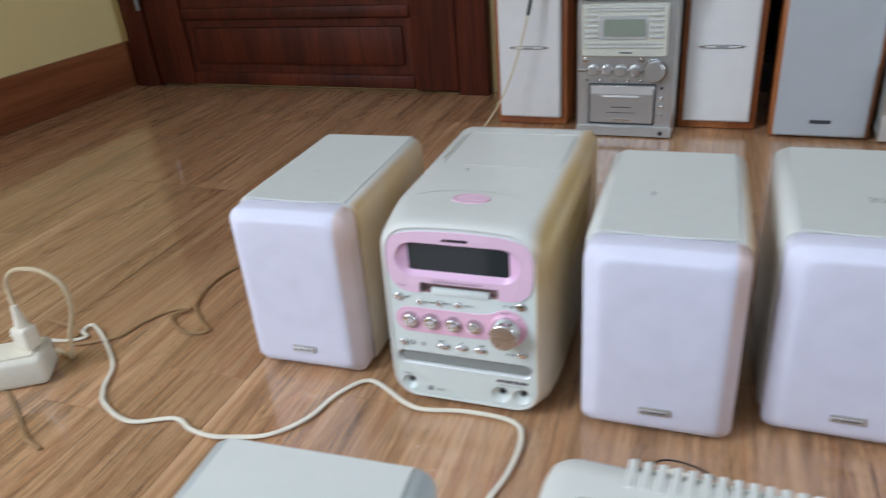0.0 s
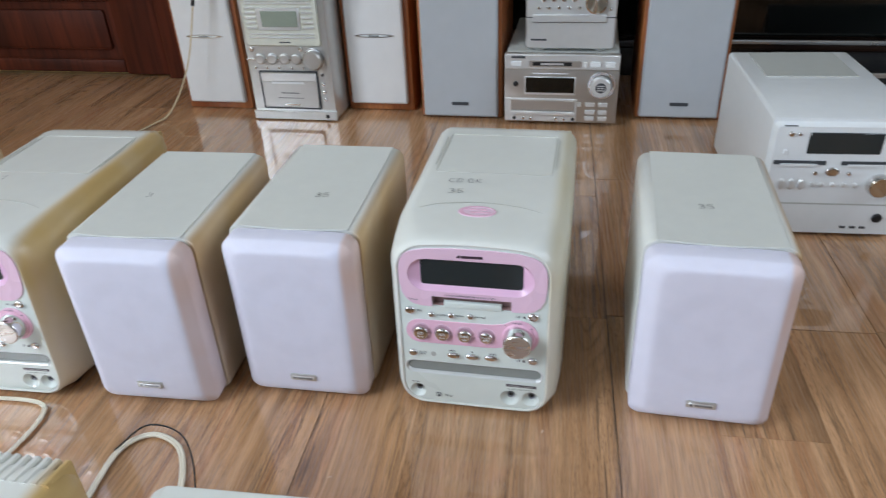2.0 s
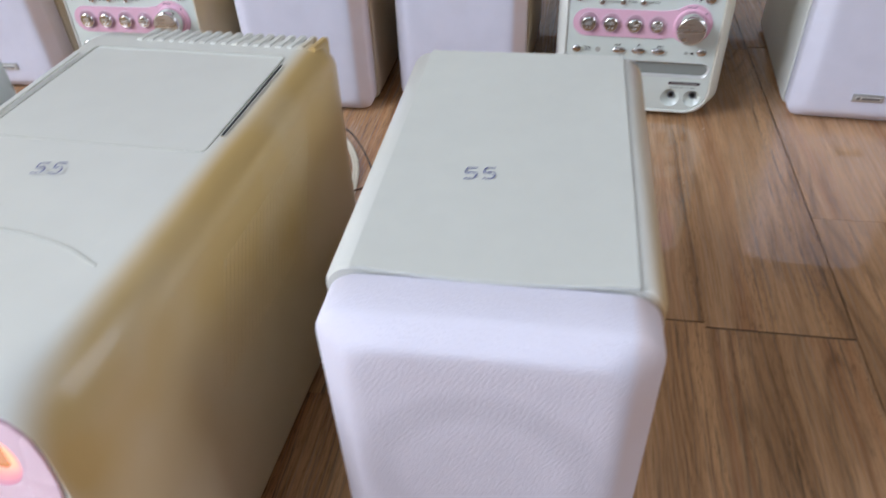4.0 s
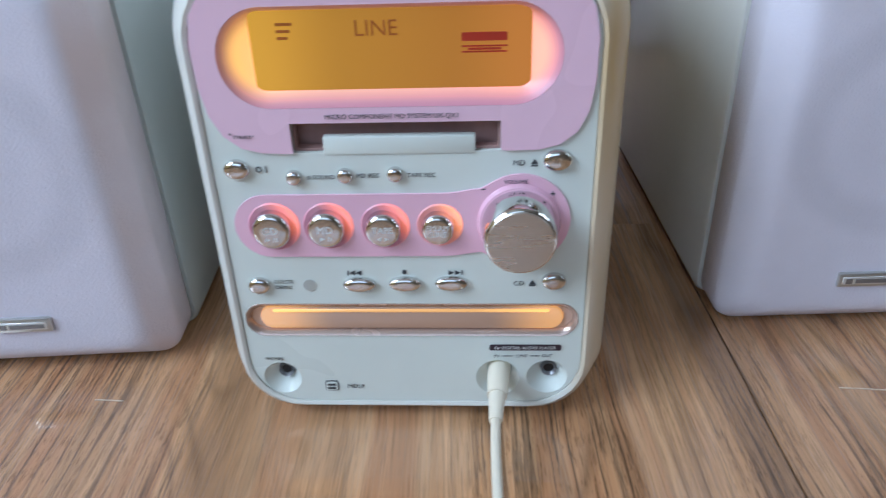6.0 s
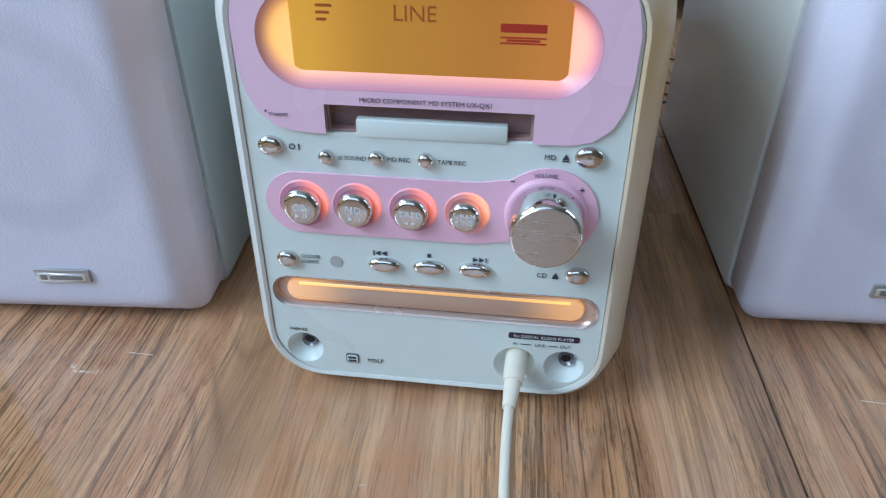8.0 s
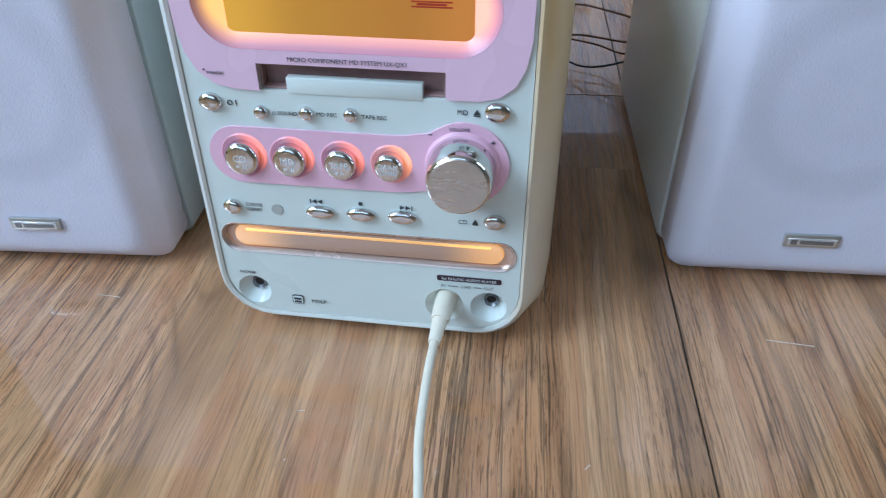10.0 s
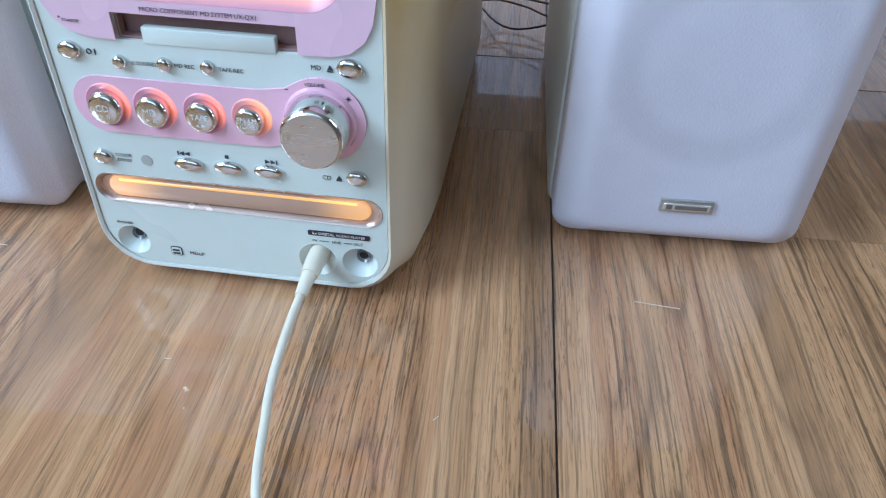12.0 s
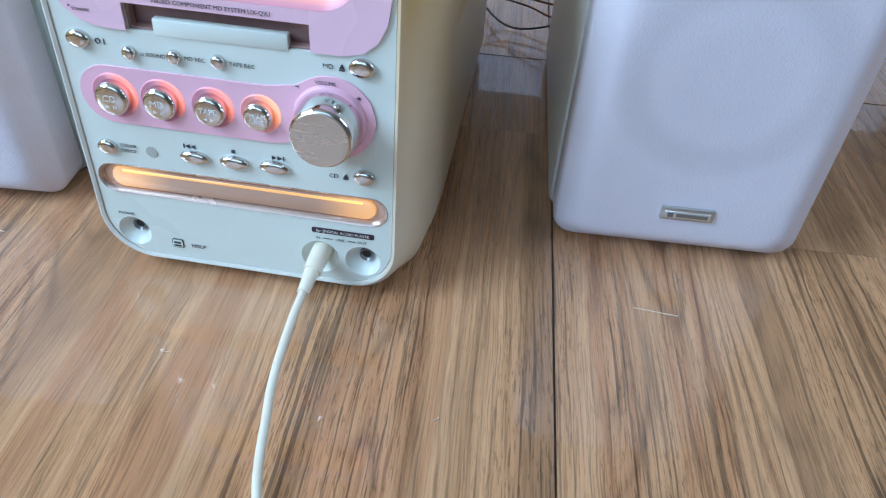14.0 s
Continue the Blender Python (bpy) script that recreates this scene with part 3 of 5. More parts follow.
def taper(pts, radii, n=18):
    """A moulded sleeve through a few points, each with its own radius."""
    bm, rings = bmesh.new(), []
    p = [Vector(q) for q in pts]
    for i, (c, r) in enumerate(zip(p, radii)):
        d = (p[min(i + 1, len(p) - 1)] - p[max(i - 1, 0)]).normalized()
        a = d.cross(Vector((1, 0, 0))).normalized()
        b = d.cross(a)
        rings.append([bm.verts.new(c + r * (a * math.cos(2 * math.pi * k / n) + b * math.sin(2 * math.pi * k / n))) for k in range(n)])
    for u, v in zip(rings, rings[1:]):
        for k in range(n):
            bm.faces.new((u[k], u[(k + 1) % n], v[(k + 1) % n], v[k]))
    bm.faces.new(rings[0][::-1])
    bm.faces.new(rings[-1])
    return bm


def lettering(parent, body, x, z, size, mat, y=-0.0004, align="CENTER", bend=None):
    """Printed words on a leaning front face."""
    cu = bpy.data.curves.new("printed_text", "FONT")
    cu.body, cu.size, cu.align_x, cu.align_y = body, size, align, "CENTER"
    cu.resolution_u = 2
    cu.extrude = 0.00005
    tmp = bpy.data.objects.new("printed_text", cu)
    me = bpy.data.meshes.new_from_object(tmp)
    bpy.data.objects.remove(tmp)
    bm = bmesh.new()
    bm.from_mesh(me)
    bpy.data.meshes.remove(me)
    bpy.data.curves.remove(cu)
    move(bm, Matrix.Translation((x, y, z)) @ Matrix.Rotation(radians(90), 4, "X"))
    return part("printed_text", lean_back(bm), mat, parent, smooth=False)


def bar(parent, x0, x1, z0, z1, mat, y=-0.0004, name="printed_bar", r=0.0):
    bm = plate(rrect(x0, x1, z0, z1, r or min(x1 - x0, z1 - z0) * 0.2, 3), [], y, y + 0.0003)
    return part(name, lean_back(bm), mat, parent, smooth=False)


def triangle(parent, x, z, s, way, mat, y=-0.0004):
    o = {"r": [(-s, -s), (s, 0), (-s, s)], "l": [(s, -s), (s, s), (-s, 0)], "u": [(-s, -s * 0.7), (s, -s * 0.7), (0, s)]}[way]
    return part("printed_sign", lean_back(plate([(x + a, z + b) for a, b in o], [], y, y + 0.0003)), mat, parent, smooth=False)


STROKES = {
    "3": [[(0, .9), (.3, 1), (.6, .85), (.5, .6), (.25, .52), (.55, .45), (.65, .2), (.35, 0), (0, .1)]],
    "5": [[(.65, 1), (.15, 1), (.1, .55), (.45, .6), (.62, .35), (.45, .05), (0, .05)]],
    "C": [[(.6, .9), (.3, 1), (.05, .6), (.1, .15), (.4, 0), (.65, .15)]],
    "D": [[(.1, 0), (.12, 1)], [(.05, 1), (.5, .9), (.65, .5), (.5, .1), (.0, 0)]],
    "M": [[(.0, 0), (.1, 1), (.35, .4), (.6, 1), (.68, 0)]],
    "O": [[(.35, 1), (.05, .6), (.15, .1), (.45, .02), (.62, .4), (.55, .85), (.35, 1)]],
    "K": [[(.1, 1), (.08, 0)], [(.62, .95), (.12, .5), (.65, .02)]],
    ".": [[(0, .4), (.35, .5), (.6, .35)]],
    "7": [[(0, .9), (.6, 1), (.25, 0)]],
}


def handwriting(parent, text, x, y, z, size, mat, turn=0.0):
    """Felt-pen strokes on a flat top."""
    bm = bmesh.new()
    at = 0.0
    for ch in text:
        for st in STROKES.get(ch, ()):
            b2 = tube([(at + a, b, 0) for a, b in st], 0.034, n=6, steps=3, flat=0.05)
            me = bpy.data.meshes.new("pen")
            b2.to_mesh(me)
            b2.free()
            bm.from_mesh(me)
            bpy.data.meshes.remove(me)
        at += 0.95
    move(bm, Matrix.Translation((x, y, z)) @ Matrix.Rotation(radians(turn), 4, "Z") @ Matrix.Diagonal((size, size, size, 1)))
    return part("pen_marking", bm, mat, parent, smooth=False)


# ---- room ----
X0, X1, Y0, Y1, YB, ZC = -1.56, 2.45, -2.45, 1.55, 2.05, 2.6


def structure(name, bm, mat, label, category="wall", smooth=False):
    return tagged(part(name, bm, mat, None, smooth=smooth), label, category, kind="structure")


def wall_with_hole(name, w, h, hole, m, label, paint=WALL_PAINT):
    """A wall 0.15 thick in the plane y=0 of m, with one opening through it."""
    o = [(0, 0), (w, 0), (w, h), (0, h)]
    x0, x1, z0, z1 = hole
    bm = plate(o, [[(x0, z0), (x1, z0), (x1, z1), (x0, z1)]], 0, 0.15)
    bm2 = plate(o, [[(x0, z0), (x1, z0), (x1, z1), (x0, z1)]], 0.15, 0.149)
    me = bpy.data.meshes.new("back")
    bm2.to_mesh(me)
    bm2.free()
    bm.from_mesh(me)
    bpy.data.meshes.remove(me)
    move(bm, m)
    return structure(name, bm, paint, label)


wall_with_hole("wall_west", Y1 - Y0 + 0.3, ZC, (0.9, 2.4, 0.85, 2.35), pose(X0, Y0 - 0.15, 0, 0, 0, 90), "pale yellow painted wall with a wide window")
structure("wall_north", box(X0, -0.50, Y1, Y1 + 0.15, 0, ZC), WALL_PAINT, "pale yellow painted wall behind the dark door")
structure("wall_niche_side", box(-0.65, -0.50, Y1 + 0.152, YB, 0, ZC), WALL_PAINT, "pale yellow side wall of the niche")
structure("wall_niche_back", box(-0.65, X1, YB + 0.002, YB + 0.15, 0, ZC), BROWN_PAINT, "unseen wall behind the media console, brown to dim floor reflections")
wall_with_hole("wall_south", X1 - X0, ZC, (1.95, 3.85, 0.85, 2.3), pose(X1, Y0, 0, 0, 0, 180), "beige painted wall with a wide window", BEIGE_PAINT)
# The opening is added for the fill lamp.
wall_with_hole("wall_east", YB - Y0 + 0.3, ZC, (1.3, 2.4, 0.85, 2.25), pose(X1, YB + 0.15, 0, 0, 0, -90), "beige painted wall with an added window", BEIGE_PAINT)
structure("ceiling", box(X0 - 0.15, X1 + 0.15, Y0 - 0.15, YB + 0.15, ZC, ZC + 0.1), CEILING, "plain white ceiling", "ceiling")

floor = structure("floor", box(X0 - 0.15, X1 + 0.15, Y0 - 0.15, YB + 0.15, -0.05, -0.0012), SEAM, "glossy brown wood laminate floor of wide planks", "floor")

structure("baseboard_west", box(X0, X0 + 0.014, Y0, Y1 - 0.016, 0, 0.118, 0.003), BASE_WOOD, "reddish brown wooden baseboard along the wall", "baseboard", True)
structure("baseboard_north", box(X0 + 0.002, -1.532, Y1 - 0.014, Y1, 0, 0.118, 0.003), BASE_WOOD, "short reddish brown baseboard beside the door", "baseboard", True)

# door with its frame
door = empty("door_1", pose(0, Y1, 0), "closed dark reddish brown wooden door with moulded panels", "door", kind="structure")


def door_parts():
    part("door_jamb", box(-1.53, -1.462, -0.035, -0.001, 0, 2.1, 0.004), DOOR_WOOD, door)
    part("door_jamb", box(-0.592, -0.522, -0.035, -0.001, 0, 2.1, 0.004), DOOR_WOOD, door)
    part("door_head", box(-1.53, -0.522, -0.035, -0.001, 2.102, 2.17, 0.004), DOOR_WOOD, door)
    leaf = part("door_leaf", box(-1.458, -0.596, -0.014, -0.002, 0.006, 2.097), DOOR_WOOD, door)
    for x0, x1 in ((-1.458, -1.345), (-0.705, -0.596)):
        part("stile", box(x0, x1, -0.026, -0.0145, 0.006, 2.097, 0.004), DOOR_WOOD, leaf)
    for z0, z1 in ((0.008, 0.04), (0.172, 0.2), (0.95, 1.1), (1.98, 2.09)):
        part("rail", box(-1.344, -0.706, -0.025, -0.0145, z0, z1, 0.005), DOOR_WOOD, leaf)
    for z0, z1 in ((0.062, 0.152), (0.24, 0.91), (1.14, 1.94)):
        part("panel", box(-1.32, -0.73, -0.018, -0.0145, z0, z1, 0.006), DOOR_WOOD, leaf)
    hinge = bmesh.new()
    bmesh.ops.create_cone(hinge, cap_ends=True, segments=12, radius1=0.006, radius2=0.006, depth=0.09)
    part("hinge", move(hinge, Matrix.Translation((-1.46, -0.041, 0.245))), GREY_INK, door, "bright steel hinge")


door_parts()

# windows
for nm, m, w, h, lab in (("window_1", pose(-0.45, Y0 - 0.07, 1.575), 1.9, 1.45, "wide white window that lights the room"),
                         ("window_2", pose(X0 - 0.07, -0.95, 1.6, 0, 0, 90), 1.5, 1.5, "wide white window in the side wall"),
                         # Added frame round the fill lamp's opening, out of view.
                         ("fill_window_3", pose(X1 + 0.07, 0.35, 1.55, 0, 0, -90), 1.1, 1.4, "added white window in the far side wall, out of view")):
    win = empty(nm, m, lab, "window", kind="structure")
    for x in (-w / 2 + 0.025, 0, w / 2 - 0.025):
        part("window_frame", box(x - 0.024, x + 0.024, -0.02, 0.02, -h / 2 + 0.002, h / 2 - 0.002, 0.004), WHITE_BOX, win)
    for z in (-h / 2 + 0.026, h / 2 - 0.026):
        part("window_frame", box(-w / 2 + 0.05, -0.0255, -0.018, 0.018, z - 0.023, z + 0.023, 0.004), WHITE_BOX, win)
        part("window_frame", box(0.0255, w / 2 - 0.05, -0.018, 0.018, z - 0.023, z + 0.023, 0.004), WHITE_BOX, win)

# ---- the pink micro systems ----


def capsule_outline():
    """Long pink field round the four buttons that swells round the volume knob."""
    top, bot = [], []
    n = 44
    for i in range(n + 1):
        s = 0.5 - 0.5 * math.cos(math.pi * i / n)
        x = -0.0628 + s * (0.0590 + 0.0628)
        cap = math.sqrt(max(0.0125 ** 2 - max(0, -0.0503 - x) ** 2, 0))
        cap *= 1 if x < 0.03 else max(0, 1 - (x - 0.03) / 0.02)
        d = (x - 0.0412) / 0.0178
        rnd = 0.0178 * math.sqrt(max(1 - d * d, 0))
        k = 1 / (1 + math.exp(-(x - 0.0215) / 0.0022))
        hi = max(cap * (1 - k) + max(rnd, cap) * k, rnd if x > 0.03 else 0)
        top.append((x, 0.0902 + 0.0018 * k + hi))
        bot.append((x, 0.0902 + 0.0018 * k - hi))
    return bot[:-1] + [((bot[-1][0] + 0.0002), 0.092)] + top[-2:0:-1]


FACE_OUT = rrect(-0.0672, 0.0662, 0.0088, 0.1815, (0.021, 0.022), 7, arch=0.005)
DISC_SLOT = stadium(-0.0655, 0.0640, 0.0418, 0.0560)
MD_SLOT = rrect(-0.0374, 0.0342, 0.1183, 0.1290, 0.0006, 2)
JACKS = ((-0.0550, 0.0202, 0.0078), (0.0335, 0.0208, 0.0088), (0.0532, 0.0214, 0.0082))
BUTTONS = ((-0.0488, 0.0896, 0.0072), (-0.0288, 0.0898, 0.0069), (-0.0080, 0.0896, 0.0066), (0.0118, 0.0898, 0.0060))
SURROUND = stadium(-0.0585, 0.0540, 0.1345, 0.1672)


def pink_outline():
    return ([(-0.0374, 0.1185), (-0.0374, 0.1292), (0.0342, 0.1292), (0.0342, 0.1190), (0.036, 0.1186), (0.0470, 0.1188), (0.0540, 0.1205), (0.0598, 0.1250), (0.0632, 0.1320), (0.0648, 0.1420), (0.0650, 0.1560)]
            + [(0.0632, 0.1650), (0.0590, 0.1710), (0.0520, 0.1745), (0.0400, 0.1770), (0.0200, 0.1784), (-0.0010, 0.1788), (-0.0220, 0.1784), (-0.0420, 0.1770), (-0.0540, 0.1745), (-0.0610, 0.1710), (-0.0650, 0.1650)]
            + [(-0.0667, 0.1560), (-0.0664, 0.1420), (-0.0645, 0.1320), (-0.0608, 0.1250), (-0.0550, 0.1205), (-0.0480, 0.1188), (-0.0395, 0.1184)])


def micro_system(m, lit, body_mat, label, marks):
    u = empty("micro_stereo", m, label, "stereo system", "pink and white micro systems")
    # shell: a rim round the face, then the long body
    secs = [(0.009, grow(FACE_OUT, -0.0004)), (-0.0006, grow(FACE_OUT, 0.0003)), (-0.0012, grow(FACE_OUT, 0.0016)), (0.0005, grow(FACE_OUT, 0.0034)),
            (0.006, rrect(-0.0740, 0.0735, 0.0064, 0.1853, (0.023, 0.026), 7, arch=0.0045)),
            (0.016, rrect(-0.0772, 0.0770, 0.0054, 0.1858, (0.020, 0.026), 7, arch=0.004)),
            (0.045, rrect(-0.0792, 0.0792, 0.0044, 0.1848, (0.016, 0.021), 7, arch=0.002)),
            (0.070, rrect(-0.0800, 0.0800, 0.0034, 0.1838, (0.014, 0.016), 7, arch=0.0006)),
            (0.266, rrect(-0.0800, 0.0800, 0.0034, 0.1830, (0.012, 0.014), 7, arch=0.0003)),
            (0.276, rrect(-0.0788, 0.0788, 0.0044, 0.1815, (0.012, 0.014), 7, arch=0.0003)),
            (0.2825, rrect(-0.0745, 0.0745, 0.0070, 0.1765, (0.010, 0.010), 7, arch=0.0003))]
    body = part("body", lean_back(loft(secs)), body_mat, u)
    for x in (-0.055, 0.055):
        for y in (0.03, 0.24):
            part("foot", move(loft([(0, circle(0, 0, 0.008, n=16)), (0.0036, circle(0, 0, 0.0085, n=16))]), Matrix.Translation((x, y, 0)) @ Matrix.Rotation(radians(90), 4, "X")), BLACK, u)
    # rear fins that stand a little above the roof
    for i in range(17):
        x, top = -0.041 + i * 0.0068, 0.1838 if lit else 0.1808
        part("cooling_fin", move(loft([(0, rrect(x, x + 0.0046, 0.120, top, 0.001, 1)), (0.021, rrect(x, x + 0.0046, 0.120, top - 0.0026, 0.001, 1))]), Matrix.Translation((0, 0.2640, 0))), body_mat, u)
    part("rear_grille", box(-0.0415, 0.0720, 0.2828, 0.2850, 0.09, 0.1765, 0.002), body_mat, u)
    # side vents
    for i in range(26):
        y = 0.098 + i * 0.0042
        part("side_vent", move(box(0.0794, 0.08035, -0.0006, 0.0006, -0.030, 0.030, 0.0003, 1), Matrix.Translation((0, y, 0.128)) @ Matrix.Rotation(radians(-28), 4, "X")), body_mat, u)
    # roof lid line, oval badge, arc
    lid_line = plate(rrect(-0.0605, 0.0590, 0.150, 0.252, 0.003, 3), [rrect(-0.0597, 0.0582, 0.1508, 0.2512, 0.0025, 3)], 0, 0.003)
    part("lid_seam", move(lid_line, Matrix.Translation((0, 0, 0.1836)) @ Matrix.Rotation(radians(-90), 4, "X")), SEAM_PALE, u)
    part("lid_hinge_line", box(-0.0640, -0.0632, 0.165, 0.240, 0.18365, 0.1843), SEAM_PALE, u)
    part("lid_hinge_line", box(0.0612, 0.0620, 0.165, 0.240, 0.18365, 0.1843), INK if lit else SEAM_PALE, u)
    on_roof = Matrix.Translation((-0.0045, 0.0655, 0.1843)) @ Matrix.Rotation(radians(-90), 4, "X")
    oval = part("roof_badge", move(loft([(0, circle(0, 0, 0.0178, 0.0108, 32)), (-0.0005, circle(0, 0, 0.0172, 0.0102, 32))]), on_roof), BADGE_PALE, u, "raised pale pink oval badge")
    part("badge_ring", move(plate(circle(0.0004, 0, 0.0170, 0.0100, 32), [circle(0.0016, 0.0004, 0.0146, 0.0080, 32)], -0.0008, -0.0004), on_roof), PINK_DEEP, oval, "deep pink crescent ring")
    for k, (a, b) in enumerate(((-0.0120, 0.0100), (-0.0060, 0.0130))):
        part("badge_stroke", move(box(a, b, -0.0009, -0.0004, 0.0022 - 0.0052 * k, 0.0040 - 0.0052 * k, 0.0002, 1), on_roof), PINK_DEEP, oval)
    part("roof_crease", tube([(-0.060, 0.070, 0.1837), (-0.040, 0.079, 0.1843), (-0.0045, 0.084, 0.1845), (0.032, 0.079, 0.1843), (0.055, 0.070, 0.1837)], 0.0005, n=6, flat=0.5), SEAM_PALE, u)
    # front plate
    holes = [DISC_SLOT, MD_SLOT] + [circle(x, z, r) for x, z, r in JACKS] + [grow(SURROUND, 0.0005)]
    face = part("face_plate", lean_back(plate(FACE_OUT, holes, 0, 0.0018)), FACE, u, "pale silver mint front plate")
    part("face_backing", lean_back(box(-0.066, 0.065, 0.0078, 0.0088, 0.012, 0.172)), HOLE, u)
    pink = part("pink_surround", lean_back(plate(pink_outline(), [grow(SURROUND, 0.0001)], -0.0012, 0.0004)), PINK, u, "glossy pink display surround")
    part("display_well", lean_back(loft([(-0.0011, SURROUND), (0.0004, grow(SURROUND, -0.0012)), (0.0036, rrect(-0.0462, 0.0424, 0.1402, 0.1652, 0.0014, 10))], False, False)), SURROUND_ON if lit else SURROUND_OFF, pink,
         "glowing orange display well" if lit else "")
    lcd = part("display", lean_back(plate(rrect(-0.0475, 0.0440, 0.1385, 0.1668, 0.001, 2), [], 0.0030, 0.0046)), LCD_ON if lit else LCD_OFF, u, "lit orange liquid crystal display" if lit else "dark grey unlit display")
    if lit:
        lettering(u, "LINE", -0.0060, 0.1590, 0.0072, DARK_SEG, y=0.0026)
        for i in range(3):
            bar(u, -0.0385, -0.0330 - 0.001 * i, 0.1605 - 0.0022 * i, 0.1614 - 0.0022 * i, DARK_SEG, y=0.0026, name="display_segment")
        bar(u, 0.0215, 0.0362, 0.1545, 0.1572, RED_SEG, y=0.0026, name="display_segment")
        bar(u, 0.0215, 0.0362, 0.1508, 0.1513, RED_SEG, y=0.0026, name="display_segment")
        bar(u, 0.0215, 0.0362, 0.1526, 0.1531, RED_SEG, y=0.0026, name="display_segment")
        bar(u, 0.0235, 0.0342, 0.1516, 0.1523, RED_SEG, y=0.0026, name="display_segment")
    # brand mark as a plain shape
    bar(pink, -0.0100, 0.0092, 0.1702, 0.1726, INK_DARK, y=-0.0016, name="brand_mark", r=0.0008)
    part("brand_mark", lean_back(plate([(-0.0146, 0.1702), (-0.0108, 0.1702), (-0.0108, 0.1730), (-0.0120, 0.1730)], [], -0.0016, -0.0012)), INK_DARK, pink, smooth=False)
    lettering(pink, "MICRO COMPONENT MD SYSTEM UX-QX1", -0.0022, 0.1314, 0.00235, INK, y=-0.0016)
    bar(pink, -0.0585, -0.0579, 0.1256, 0.1262, INK_DARK, y=-0.0016)
    lettering(pink, "STANDBY", -0.0572, 0.1248, 0.0016, INK, y=-0.0016, align="LEFT")
    # minidisc slot with its white flap
    part("minidisc_flap", lean_back(box(-0.0268, 0.0256, -0.0006, 0.0035, 0.1175, 0.1240, 0.0006)), FACE, u, "white flap of the disc slot")
    part("slot_lip", lean_back(plate(grow(MD_SLOT, 0.0), [grow(MD_SLOT, -0.0009)], 0.0020, 0.0060)), HOLE, u)
    # pink button field, rings, buttons
    field = part("button_field", lean_back(plate(capsule_outline(), [circle(x + 0.0006, z + 0.0007, r + 0.0024) for x, z, r in BUTTONS], -0.0009, 0.0002)), PINK_DEEP, u, "pink translucent button field")
    for x, z, r in BUTTONS:
        part("button_ring", lean_back(loft([(-0.0009, circle(x + 0.0006, z + 0.0007, r + 0.0024)), (-0.0013, circle(x + 0.0005, z + 0.0006, r + 0.0019)), (0.0, circle(x, z, r - 0.0002))], False, False)), (RING_HOT if x > 0.01 else RING_ON) if lit else RING_OFF, field, "glowing orange ring" if lit else "")
        part("round_button", lean_back(dome(x, z, r, r, 0.0048, 0.0, flat=0.72)), CHROME, u, "round chrome button")
    for (x, z, r), words in zip(BUTTONS, (("CD",), ("MD",), ("TAPE",), ("FM/AM", "/LINE"))):
        for i, wd in enumerate(words):
            lettering(u, wd, x, z + 0.0008 - i * 0.0026 + (0.0006 if len(words) > 1 else 0), 0.0040 if len(wd) < 3 else (0.0033 if len(wd) < 5 else 0.0028), INK_LIGHT, y=-0.0050)
        if len(words) == 1:
            tape = words[0] == "TAPE"
            triangle(u, x - 0.0013, z - 0.0027, 0.0007, "l" if tape else "r", INK_LIGHT, y=-0.0050)
            if tape:
                triangle(u, x + 0.0013, z - 0.0027, 0.0007, "r", INK_LIGHT, y=-0.0050)
            else:
                for k in (0.0010, 0.0019):
                    bar(u, x + k, x + k + 0.0004, z - 0.0034, z - 0.0020, INK_LIGHT, y=-0.0050)
    # volume knob
    kx, kz = 0.0408, 0.0914
    knob = part("volume_knob", lean_back(loft([(0.0, circle(kx, kz, 0.0134, n=40)), (-0.0085, circle(kx, kz, 0.0131, n=40)), (-0.0098, circle(kx, kz, 0.0128, n=40)), (-0.0140, circle(kx, kz, 0.0126, n=40)),
                                          (-0.0152, circle(kx, kz, 0.0121, n=40)), (-0.0156, circle(kx, kz, 0.0114, n=40))], False)), CHROME, u, "polished chrome volume knob")
    part("knob_cap", lean_back(loft([(-0.0155, circle(kx, kz, 0.0116, n=40)), (-0.0159, circle(kx, kz, 0.0112, n=40)), (-0.0160, circle(kx, kz, 0.0060, n=40))], False)), KNOB_CAP, knob, "brushed metal knob face")
    part("knob_collar", lean_back(loft([(-0.0008, circle(kx, kz, 0.0150, n=40)), (-0.0030, circle(kx, kz, 0.0142, n=40)), (-0.0030, circle(kx, kz, 0.0130, n=40))], False, False)), PINK_DEEP, knob)
    lettering(field, "VOLUME", 0.0395, 0.1071, 0.0021, INK, y=-0.0013)
    bar(field, 0.0275, 0.0290, 0.1042, 0.10455, INK, y=-0.0013)
    bar(field, 0.0515, 0.0533, 0.1023, 0.10265, INK, y=-0.0013)
    bar(field, 0.05225, 0.05255, 0.1016, 0.1034, INK, y=-0.0013)
    # small oval buttons
    for x, z, rx, rz in ((-0.0584, 0.1127, 0.0046, 0.0036), (0.0536, 0.1147, 0.0050, 0.0038), (-0.0576, 0.0651, 0.0042, 0.0034), (0.0543, 0.0667, 0.0046, 0.0034),
                         (-0.0384, 0.1094, 0.0028, 0.0027), (-0.0202, 0.1099, 0.0028, 0.0027), (-0.0026, 0.1102, 0.0028, 0.0027),
                         (-0.0190, 0.0655, 0.0063, 0.0029), (-0.0015, 0.0657, 0.0063, 0.0029), (0.0160, 0.0659, 0.0063, 0.0029)):
        part("button", lean_back(dome(x, z, rx, rz, 0.0026, 0.0, n=18, steps=4, flat=0.45)), CHROME, u)
